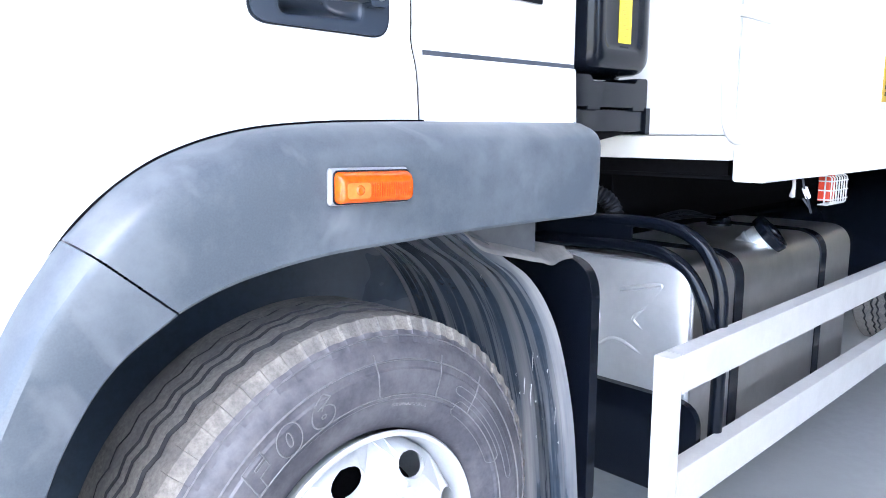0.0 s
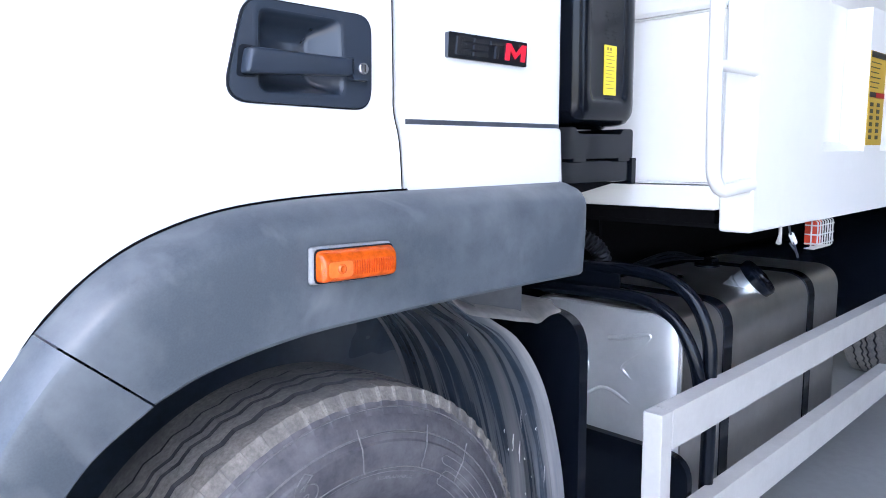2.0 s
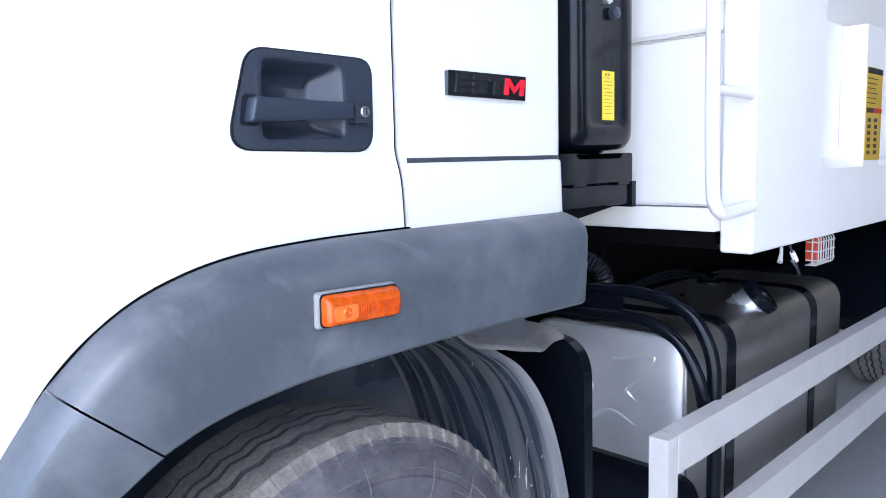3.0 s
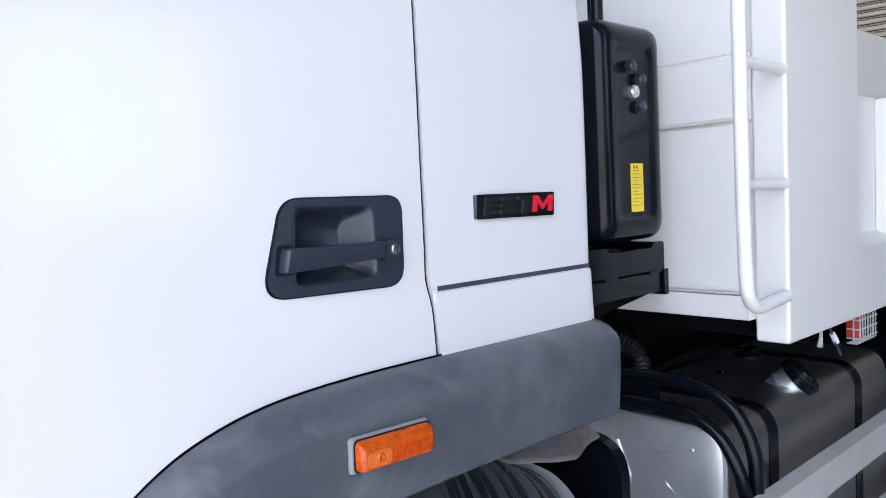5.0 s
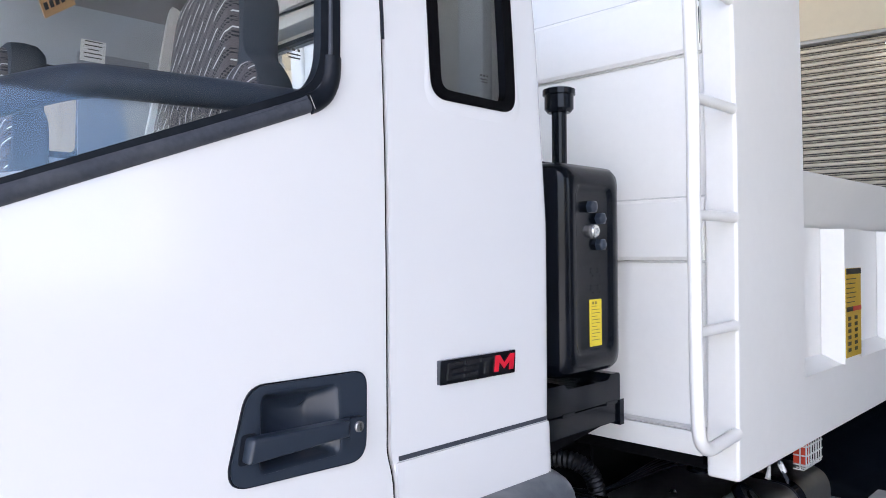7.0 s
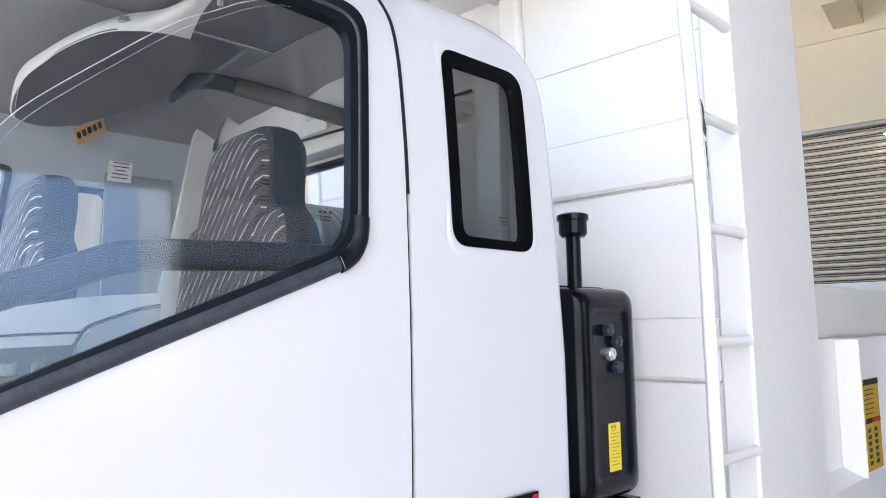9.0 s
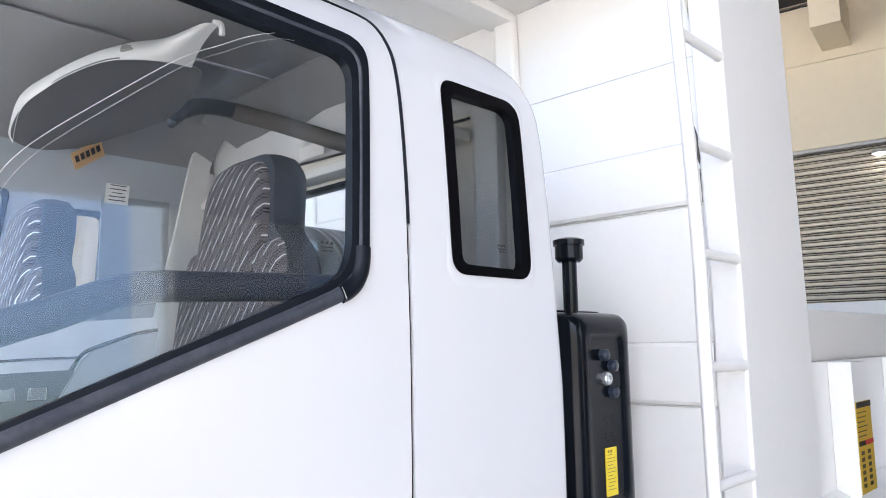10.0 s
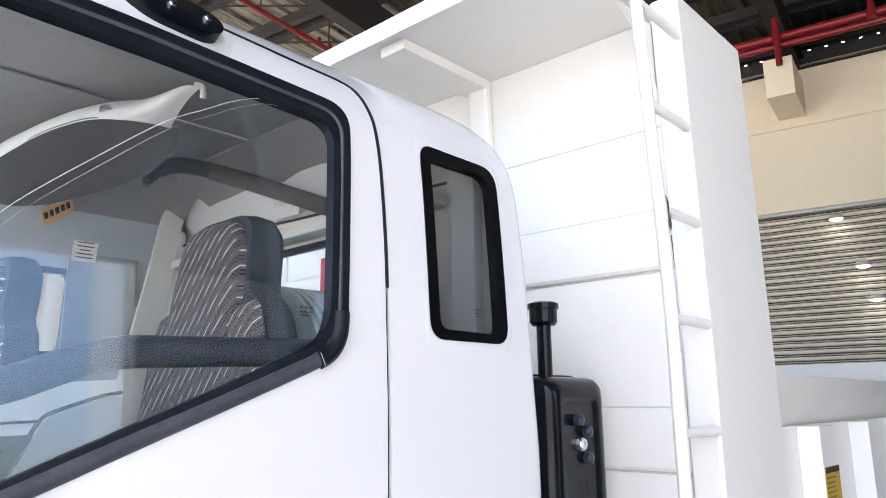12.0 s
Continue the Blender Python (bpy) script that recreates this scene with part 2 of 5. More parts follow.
def smooth_path(pts, n=8, closed=False):
    """Catmull-Rom points through pts (tuples of any length)."""
    P = [np.array(p, float) for p in pts]
    out = []
    k = len(P)
    for i in range(k if closed else k - 1):
        a, b, c, d = ((P[(i - 1) % k], P[i], P[(i + 1) % k], P[(i + 2) % k]) if closed else (P[max(i - 1, 0)], P[i], P[i + 1], P[min(i + 2, k - 1)]))
        for j in range(n):
            t = j / n
            out.append(0.5 * (2 * b + (c - a) * t + (2 * a - 5 * b + 4 * c - d) * t * t + (3 * b - a - 3 * c + d) * t ** 3))
    if not closed:
        out.append(P[-1])
    return out


def tube(bm, pts, r, sides=10, cap=True):
    """A round bar along points."""
    P = [Vector(p) for p in pts]
    up = None
    rings = []
    for i, p in enumerate(P):
        d = (P[min(i + 1, len(P) - 1)] - P[max(i - 1, 0)]).normalized()
        if up is None:
            up = d.orthogonal().normalized()
        up = (up - d * up.dot(d)).normalized()
        side = d.cross(up)
        rr = r[i] if isinstance(r, (list, tuple)) else r
        rings.append([bm.verts.new(p + rr * (math.cos(a) * up + math.sin(a) * side)) for a in (2 * math.pi * k / sides for k in range(sides))])
    for a, b in zip(rings, rings[1:]):
        for k in range(sides):
            bm.faces.new((a[k], a[(k + 1) % sides], b[(k + 1) % sides], b[k]))
    if cap:
        bm.faces.new(rings[0][::-1])
        bm.faces.new(rings[-1])
    return bm


def rod(pts, r, sides=10):
    return tube(bmesh.new(), pts, r, sides)


def lathe(bm, prof, centre, axis="y", n=48, arc=2 * math.pi):
    """Turns (radius, height) points round an axis through centre."""
    rings = []
    full = abs(arc - 2 * math.pi) < 1e-6
    for k in range(n if full else n + 1):
        a = arc * k / n
        ring = []
        for r, h in prof:
            u, v = r * math.cos(a), r * math.sin(a)
            co = (u, h, v) if axis == "y" else (u, v, h) if axis == "z" else (h, u, v)
            ring.append(bm.verts.new(Vector(centre) + Vector(co)))
        rings.append(ring)
    m = len(rings)
    for k in range(m if full else m - 1):
        a, b = rings[k], rings[(k + 1) % m]
        for i in range(len(prof) - 1):
            bm.faces.new((a[i], a[i + 1], b[i + 1], b[i]))
    bmesh.ops.remove_doubles(bm, verts=bm.verts, dist=1e-6)
    return bm


def rounded(pts, r, n=5):
    """Rounds the corners of a closed 2D outline."""
    out = []
    k = len(pts)
    for i in range(k):
        p, a, b = (np.array(pts[j % k], float) for j in (i, i - 1, i + 1))
        rr = r[i] if isinstance(r, (list, tuple)) else r
        da, db = (a - p), (b - p)
        ra = min(rr, np.linalg.norm(da) * 0.49)
        rb = min(rr, np.linalg.norm(db) * 0.49)
        s, e = p + da / np.linalg.norm(da) * ra, p + db / np.linalg.norm(db) * rb
        if rr <= 0:
            out.append(tuple(p))
            continue
        for j in range(n + 1):
            t = j / n
            out.append(tuple((1 - t) ** 2 * s + 2 * t * (1 - t) * p + t * t * e))
    return out


def fill(outline, holes=()):
    """A flat sheet in x, z with holes."""
    bm = bmesh.new()
    es = []
    for loop in (outline, *holes):
        vs = [bm.verts.new((p[0], 0, p[1])) for p in loop]
        es += [bm.edges.new((vs[i], vs[(i + 1) % len(vs)])) for i in range(len(vs))]
    bmesh.ops.triangle_fill(bm, use_beauty=True, use_dissolve=False, edges=es, normal=(0, -1, 0))
    return bm


def slab(outline, y0, y1, holes=()):
    """A flat plate in x, z, from y0 to y1."""
    bm = fill(outline, holes)
    bmesh.ops.translate(bm, vec=(0, y0, 0), verts=bm.verts)
    g = bmesh.ops.extrude_face_region(bm, geom=bm.faces[:])
    bmesh.ops.translate(bm, vec=(0, y1 - y0, 0), verts=[v for v in g["geom"] if isinstance(v, bmesh.types.BMVert)])
    return bm


def turned(bm, m):
    bmesh.ops.transform(bm, matrix=m, verts=bm.verts)
    return bm


# ---- the cab's side: a profile across the cab, run along x ----
MID = 1.1
PROFILE = [(-0.002, 1.36), (0.0, 1.39), (0.005, 1.55), (0.012, 1.7), (0.028, 2.0), (0.05, 2.3), (0.07, 2.55), (0.095, 2.78), (0.125, 2.878), (0.18, 2.96), (0.30, 3.052), (0.5, 3.111), (0.8, 3.146), (MID, 3.156)]
PTS = smooth_path(PROFILE, 12)
ARC = np.concatenate([[0], np.cumsum([np.linalg.norm(b - a) for a, b in zip(PTS, PTS[1:])])])
PY, PZ = np.array([p[0] for p in PTS]), np.array([p[1] for p in PTS])
TOP = float(ARC[-1])


def s_of(z):
    return float(np.interp(z, PZ, ARC)) if z >= 1.36 else z - 1.36


def rear_x(z):
    """Where the cab's rear edge stands at a height."""
    return float(np.interp(z, [1.395, 1.55, 2.05, 2.54, 2.7, 2.8, 2.87, 2.93, 2.98, 3.04, 3.1, 3.15], [0.680, 0.678, 0.714, 0.726, 0.726, 0.722, 0.712, 0.695, 0.670, 0.620, 0.560, 0.500]))


def on_cab(x, s, off=0.0):
    """The place on the cab's skin at x, s along the profile, off metres inwards."""
    if s < 0:
        y, z, ty, tz = -0.002 + 0.02 * s, 1.36 + s, 0.0, 1.0
    else:
        y, z = float(np.interp(s, ARC, PY)), float(np.interp(s, ARC, PZ))
        a, b = max(s - 0.04, 0), min(s + 0.04, TOP)
        ty, tz = float(np.interp(b, ARC, PY) - np.interp(a, ARC, PY)), float(np.interp(b, ARC, PZ) - np.interp(a, ARC, PZ))
        n = math.hypot(ty, tz)
        ty, tz = ty / n, tz / n
    R = 0.045
    xe = rear_x(z)
    if x > xe - R:
        u = min(x - (xe - R), R)
        off += R - math.sqrt(max(R * R - u * u, 0))
    return Vector((x, y + tz * off, z - ty * off))


def skin(outline, holes=(), off=0.0, step=0.035, is_s=False):
    """A sheet on the cab's skin; outline and holes in x and height."""
    conv = (lambda p: p) if is_s else (lambda p: (p[0], s_of(p[1])))
    bm = fill([conv(p) for p in outline], [[conv(p) for p in h] for h in holes])
    zs = [v.co.z for v in bm.verts]
    xs = [v.co.x for v in bm.verts]
    cuts = [((0, 0, z), (0, 0, 1)) for z in np.arange(min(zs) + step, max(zs), step)]
    cuts += [((x, 0, 0), (1, 0, 0)) for x in np.arange(math.ceil(min(xs) / 0.12) * 0.12, 0.6, 0.12) if x > min(xs)]
    cuts += [((x, 0, 0), (1, 0, 0)) for x in (0.615, 0.63, 0.642, 0.653, 0.662, 0.67, 0.678, 0.686, 0.694, 0.702, 0.709, 0.716, 0.722, 0.729, 0.736, 0.741) if x < max(xs) and x > min(xs)]
    for co, no in cuts:
        bmesh.ops.bisect_plane(bm, geom=bm.verts[:] + bm.edges[:] + bm.faces[:], plane_co=co, plane_no=no, dist=1e-6)
    for v in bm.verts:
        v.co = on_cab(v.co.x, v.co.z, off)
    return bm


def sheet(outline, holes, off, d, **k):
    """A skin of thickness d: outer face at off, inner face at off + d."""
    a = skin(outline, holes, off, **k)
    b = skin(outline, holes, off + d, **k)
    bmesh.ops.recalc_face_normals(a, faces=a.faces)
    if sum(f.normal.y * f.calc_area() for f in a.faces) > 0:
        bmesh.ops.reverse_faces(a, faces=a.faces)
    bmesh.ops.recalc_face_normals(b, faces=b.faces)
    if sum(f.normal.y * f.calc_area() for f in b.faces) < 0:
        bmesh.ops.reverse_faces(b, faces=b.faces)
    for f in b.faces:
        f.material_index = 1
    tmp = bpy.data.meshes.new("tmp")
    b.to_mesh(tmp)
    b.free()
    n = len(a.verts)
    a.verts.index_update()
    rim_a = [(e.verts[0].index, e.verts[1].index) for e in a.edges if e.is_boundary]
    a.from_mesh(tmp)
    bpy.data.meshes.remove(tmp)
    a.verts.ensure_lookup_table()
    for i, j in rim_a:
        try:
            f = a.faces.new((a.verts[i], a.verts[j], a.verts[j + n], a.verts[i + n]))
            f.material_index = 0
        except ValueError:
            pass
    return a


def mirrored(bm):
    for v in bm.verts:
        v.co.y = 2 * MID - v.co.y
    bmesh.ops.reverse_faces(bm, faces=bm.faces)
    return bm


# ---- the hall ----
floor = tagged(part("floor", cube(-120, 120, -120, 120, -0.2, 0.0), FLOOR), "smooth grey concrete hall floor", "floor", kind="structure")

WALL_AT = pose(9.0, 0.9, 0, 0, 0, 8.5)          # local x into the wall, y along it


def hall():
    wall = tagged(part("wall_east", turned(cube(0, 0.3, -2.4, 14, 4.585, 6.49), WALL_AT), CREAM), "cream painted hall wall above a roller shutter", "wall", kind="structure")
    part("lower_wall", turned(block(cube(0, 0.3, 6.0, 14, 0.0, 4.585), 0, 0.3, -2.4, -2.1, 0, 4.585), WALL_AT), CREAM, wall)
    part("ledge", turned(cube(-0.035, 0, -2.4, 14, 5.70, 5.738, 0.008), WALL_AT), CREAM, wall)
    part("corbel", turned(cube(-0.90, -0.002, 0.43, 0.765, 5.835, 6.335, 0.006), WALL_AT), CREAM, wall, "cream boxed beam end")
    shutter = tagged(part("roller_shutter", turned(cube(0.16, 0.2, -2.1, 6.0, 0, 4.6), WALL_AT), STEEL), "closed beige steel roller shutter in the hall wall", "roller shutter", kind="structure")
    slat = slab([(0.159, 0.006), (0.134, 0.008), (0.130, 0.016), (0.130, 0.044), (0.134, 0.052), (0.159, 0.054)], -2.1, 6.0)
    rib = slab([(0.159, 0.0625), (0.130, 0.0635), (0.126, 0.069), (0.130, 0.0755), (0.159, 0.0765)], -2.1, 6.0)
    tmp = bpy.data.meshes.new("tmp")
    rib.to_mesh(tmp)
    slat.from_mesh(tmp)
    bpy.data.meshes.remove(tmp)
    first = part("slat", turned(slat, WALL_AT), SLAT, shutter)
    for k in range(1, 53):
        ob = new("slat", first.data)
        ob.parent, ob.location = shutter, (0, 0, 0.0855 * k)
    part("lintel", turned(cube(0.02, 0.2, -2.1, 6.0, 4.54, 4.585, 0.01), WALL_AT), RAILW, shutter)
    # dark band added where the roof space above the wall lies in shade
    beam = tagged(part("dark_band", turned(cube(3.0, 3.2, -14, 16, 7.35, 8.19), WALL_AT), STEEL), "dark band added for the shade above the wall", "beam", kind="structure")
    part("flange", turned(cube(2.93, 3.0, -14, 16, 7.80, 7.825), WALL_AT), SLAT, beam)
    # the sheet roof in three bays, shade in two bays' colour, its purlins and rafters; ribs run with the fall
    for y0, y1, material, label in ((5.75, 22.0, SHEET, "stained ribbed metal sheet roof"), (0.75, 5.75, SHADESHEET, "shade-coloured ribbed metal sheet roof"), (-6.0, 0.75, DEEPSHADESHEET, "deep-shade-coloured ribbed metal sheet roof")):
        bm = bmesh.new()
        before = None
        for k, y in enumerate(np.arange(y0, y1 - 0.01, 0.25)):
            for dy, z in ((0.0, 8.25), (0.19, 8.25), (0.205, 8.19), (0.235, 8.19), (0.25, 8.25)):
                a, b = bm.verts.new((-13.5, y + dy, z)), bm.verts.new((11.5, y + dy, z))
                if before:
                    bm.faces.new((before[0], before[1], b, a))
                before = (a, b)
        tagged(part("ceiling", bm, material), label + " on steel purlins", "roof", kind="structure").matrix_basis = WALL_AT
    tagged(part("ceiling_edge", cube(2.0, 11.5, -9.0, -6.001, 8.27, 8.30), DEEPSHADESHEET), "unseen roof edge in the deep-shade colour", "roof", kind="structure").matrix_basis = WALL_AT
    bm = bmesh.new()
    for x0, x1 in ((-3.5, 4.62), (4.69, 4.85), (4.88, 20)):      # unseen roof for the window reflections; slits added to mirror as bright lines
        block(bm, x0, x1, -16, -5.002, 8.2, 8.26)
    tagged(part("reflection_ceiling", bm, mat("dark_reflection_roof", (0.17, 0.17, 0.175), 0.7, 0, 0.1, 3, 0, 0.4, 0.7)), "unseen dark roof bay with slits, added for window reflections", "roof", kind="structure")
    first = None
    for k in range(14):
        if not first:
            first = thing("purlin", "dark double steel roof purlin", "purlin", group="roof purlins")
            bm = cube(-0.035, 0.035, -6, 21.5, 7.99, 8.18)
            block(bm, -0.09, -0.035, -6, 21.5, 7.99, 8.0)
            part("channel", bm, STEEL, first)
            bm = cube(0.20, 0.27, -6, 21.5, 7.99, 8.18)
            block(bm, 0.27, 0.325, -6, 21.5, 7.99, 8.0)
            part("channel", bm, STEEL, first)
            first.matrix_basis = WALL_AT @ Matrix.Translation((-10.6, 0, 0))
        else:
            copy_thing(first, WALL_AT @ Matrix.Translation((-10.6 + 1.3 * k, 0, 0)))
    first = None
    for y in (-4.25, 0.75, 5.75, 10.75, 15.75):
        if first:
            copy_thing(first, WALL_AT @ Matrix.Translation((0, y, 0)))
            continue
        first = thing("rafter", "dark deep steel roof rafter", "rafter", group="roof rafters")
        part("web", cube(-13, 11, -0.008, 0.008, 7.45, 7.985), STEEL, first)
        part("bottom_flange", cube(-13, 11, -0.11, 0.11, 7.43, 7.45), STEEL, first)
        part("top_flange", cube(-13, 11, -0.11, 0.11, 7.97, 7.986), STEEL, first)
        first.matrix_basis = WALL_AT @ Matrix.Translation((0, y, 0))
    for x, z, r in ((-0.9, 6.60, 0.052), (-0.86, 6.505, 0.043)):
        p = thing("sprinkler_pipe", "red painted sprinkler pipe under the roof", "pipe", group="sprinkler pipes")
        part("run", rod([(x, -9, z), (x, 15, z)], r, 16), PIPE, p)
        p.matrix_basis = WALL_AT
    for y, z0, z1 in ((0.565, 6.2, 6.83), (-0.46, 6.55, 7.6)):
        p = thing("sprinkler_riser", "short red vertical sprinkler pipe", "pipe", group="sprinkler risers")
        part("run", rod([(-0.98, y, z0), (-0.98, y, z1)], 0.038, 12), PIPE, p)
        part("coupling", rod([(-0.98, y, 6.5), (-0.98, y, 6.62)], 0.052, 12), PIPE, p)
        p.matrix_basis = WALL_AT
    p = thing("sprinkler_branch", "thin dark red sprinkler branch pipe under the roof", "pipe")
    part("run", rod([(-12, 6.17, 7.2), (2, 6.17, 7.2)], 0.035, 10), PIPE, p)
    for x in (-7.4, -6.1, -4.95, -4.30, -3.0, -1.7):
        part("hanger", rod([(x, 6.17, 7.22), (x, 6.17, 8.2)], 0.011, 6), STEEL, p)
    for x in (-5.6, -3.2, -2.97):
        part("sprinkler_head", rod([(x, 6.17, 7.2), (x, 6.17, 7.30)], [0.016, 0.028], 8), PIPE, p)
    p.matrix_basis = WALL_AT
    for x, y in ((-4.3, 6.4), (-2.95, 6.4), (-2.95, 8.6)):
        p = thing("roof_brace", "thin dark diagonal roof brace rod", "brace", group="roof braces")
        part("run", rod([(x, y + 1.9, 7.98), (x + 1.3, y, 7.98)], 0.018, 6), STEEL, p)
        p.matrix_basis = WALL_AT
    # unseen pale ground, added to throw sunlight up at canopy and headboard
    tagged(part("bounce_ground", cube(-60, -4.2, -60, 60, -0.2, 0.006), mat("pale_bounce_ground", (0.52, 0.50, 0.46), 0.8, 0, 0.08, 6, 0.1, 0.3, 0.5)), "unseen pale ground added outside to bounce light upwards", "ground", kind="structure")
    tagged(part("wall_far_east", cube(20, 20.3, -20, 22, 0, 8.2), CREAM), "plain cream hall end wall", "wall", kind="structure")
    # unseen wall added to limit side light; openings feed window and badge reflections
    tagged(part("wall_south", block(block(block(block(cube(-3.5, 2.9, -16.3, -16, 0.0, 8.2), 7.2, 14.5, -16.3, -16, 0.0, 8.2), 19, 20, -16.3, -16, 0.0, 8.2), 14.5, 19, -16.3, -16, 0.0, 2.6), 14.5, 19, -16.3, -16, 7.5, 8.2), CREAM), "unseen cream wall, its openings placed for light and reflections", "wall", kind="structure")
    # unseen wall, added to cut the light on the tipper's side
    tagged(part("shade_wall", cube(2.3, 14, -3.35, -3.2, 0, 8.18), mat("grey_shade_wall", (0.34, 0.34, 0.335), 0.8, 0, 0.1, 20, 0.2, 0.3, 1.2)), "unseen grey wall added to shade the truck's side", "wall", kind="structure")
    # unseen block, added so the door glass mirrors a pale band
    tagged(part("reflection_pier", cube(7.1, 7.6, -18.3, -16.31, 0, 10.5), BODY), "unseen white block added to mirror as a pale band", "pier", kind="structure")
    tagged(part("wall_north", cube(-3.5, 20, 21, 21.3, 3.4, 8.2), CREAM), "plain cream far hall wall over open bays", "wall", kind="structure")



hall()

# ---- the truck ----
truck = thing("tipper_truck", "white tipper truck parked in a hall", "truck")

GAP = [(0.130, 1.395), (0.129, 1.45), (0.126, 1.51), (0.1145, 1.565), (0.1165, 1.62), (0.124, 1.79), (0.134, 2.0), (0.1445, 2.2), (0.155, 2.5), (0.155, 2.70), (0.151, 2.80), (0.146, 2.86), (0.136, 2.90), (0.116, 2.927), (0.08, 2.939), (0.03, 2.943), (-0.06, 2.948), (-0.2, 2.962), (-0.5, 2.985), (-0.95, 3.003)]
ARCH = [(0.126, 1.395), (-0.114, 1.39), (-0.27, 1.375), (-0.39, 1.335), (-0.47, 1.28), (-0.55, 1.19), (-0.63, 1.06), (-0.69, 0.92), (-0.74, 0.75)]
GAPS = [tuple(p) for p in smooth_path(GAP, 4)]
WIN_OUT = rounded([(-0.90, 1.922), (-0.032, 2.254), (0.027, 2.308), (0.066, 2.848), (-0.45, 2.872), (-0.90, 2.872)], [0.03, 0.05, 0.06, 0.065, 0.0, 0.03], 7)
WIN_IN = rounded([(-0.86, 1.969), (-0.048, 2.292), (-0.018, 2.345), (0.012, 2.79), (-0.40, 2.806), (-0.86, 2.812)], [0.03, 0.04, 0.04, 0.06, 0.0, 0.03], 7)
SW_OUT = rounded([(0.287, 2.322), (0.588, 2.322), (0.606, 2.823), (0.298, 2.825)], [0.05, 0.055, 0.06, 0.05], 7)
SW_IN = rounded([(0.322, 2.348), (0.553, 2.346), (0.568, 2.793), (0.332, 2.791)], [0.03, 0.035, 0.045, 0.03], 7)
HAND = rounded([(-0.252, 1.571), (0.049, 1.566), (0.060, 1.738), (-0.200, 1.740)], [0.05, 0.04, 0.035, 0.035], 7)


def shrink(loop, d):
    c = np.mean(np.array(loop), axis=0)
    return [tuple(np.array(p) - d * (np.array(p) - c) / np.linalg.norm(np.array(p) - c)) for p in loop]


def cab():
    sg = [(x, s_of(z)) for x, z in GAPS]
    door_out = [(x - 0.0055, z) for x, z in GAPS] + [(-0.95, 2.9), (-0.95, 0.75)] + ARCH[::-1][:-1]
    door = part("door", sheet(door_out, [WIN_OUT, HAND], 0.0, 0.03), [CAB, LINING], truck, "white cab door, closed", recalc=False)
    part("door_seam", sheet([(x, z - 0.0) for x, z in GAPS] + [(-0.95, 2.93), (-0.2, 2.92), (0.04, 2.905), (0.09, 2.87), (0.10, 2.76), (0.09, 2.2), (0.06, 1.6), (0.06, 1.395)], [], 0.003, 0.01), [SEAM, SEAM], door, recalc=False)
    part("window_seal", sheet(WIN_OUT, [WIN_IN], -0.007, 0.024), [RUBBER, RUBBER], door, "black rubber window seal", recalc=False)
    mid = [tuple((np.array(a) + np.array(b)) / 2) for a, b in zip(WIN_OUT, WIN_IN)]
    part("seal_bead", rod([on_cab(x, s_of(z), -0.005) for x, z in mid + mid[:1]], 0.006, 8), WORN, door)
    part("sill_bead", rod([on_cab(x, s_of(z), 0.004) for x, z in smooth_path([(-0.90, 1.934), (-0.47, 2.0995), (-0.06, 2.2555), (-0.026, 2.278), (0.000, 2.310), (0.008, 2.362)], 6)], 0.017, 20), WORN, door, "worn grey black sill bead")
    part("corner_trim", rod([on_cab(x, s_of(z), 0.001) for x, z in smooth_path([(-0.050, 2.2605), (-0.030, 2.270), (-0.010, 2.286), (0.005, 2.312), (0.011, 2.340), (0.013, 2.362)], 6)], 0.0215, 20), RUBBER, door, "black rubber corner of the window seal")
    part("joint_line", rod([on_cab(x, s_of(z), -0.0195) for x, z in smooth_path([(-0.056, 2.272), (-0.051, 2.262), (-0.045, 2.2475)], 4)], 0.0007, 6), RAILW, door)
    part("gutter_bead", rod([on_cab(x, s_of(z), -0.001) for x, z in GAPS if z > 2.4], 0.0035, 8), RUBBER, door)
    pane = part("door_window", sheet(shrink(WIN_IN, -0.006), [], 0.008, 0.004), [GLASS, GLASS], door, "clear side window glass", recalc=False)
    pane.visible_shadow = False
    film = smooth_path([(-0.672, 2.395), (-0.645, 2.44), (-0.60, 2.49), (-0.50, 2.579), (-0.38, 2.68), (-0.30, 2.73), (-0.24, 2.767), (-0.175, 2.797), (-0.125, 2.806)], 6)
    part("film_edge", rod([on_cab(x, s_of(z), 0.0065) for x, z in film], 0.00045, 6), PAPER, pane, "thin pale curved line on the glass")
    part("film_edge", rod([on_cab(x + 0.012, s_of(z - 0.009), 0.0072) for x, z in film], 0.0002, 6), PAPER, pane)
    shell_out = [(x + 0.0055, s) for x, s in sg] + [(-0.95, TOP)] + [(rear_x(z), s_of(z)) for z in (3.155, 3.13, 3.10, 3.07, 3.04, 3.01, 2.98, 2.955, 2.93, 2.9, 2.87, 2.835, 2.8, 2.75, 2.7, 2.54, 2.3, 2.05, 1.8, 1.55, 1.395)]
    conv = lambda loop: [(x, s_of(z)) for x, z in loop]
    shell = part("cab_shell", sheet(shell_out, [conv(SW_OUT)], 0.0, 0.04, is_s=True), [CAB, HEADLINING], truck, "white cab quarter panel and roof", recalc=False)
    part("quarter_window_frame", sheet(SW_OUT, [SW_IN], -0.003, 0.024), [FRAME, FRAME], shell, "black quarter window frame", recalc=False)
    part("quarter_window", sheet(shrink(SW_IN, -0.004), [], 0.016, 0.004), [DARKGLASS, DARKGLASS], shell, "tinted quarter window glass", recalc=False).visible_shadow = False
    bm = bmesh.new()
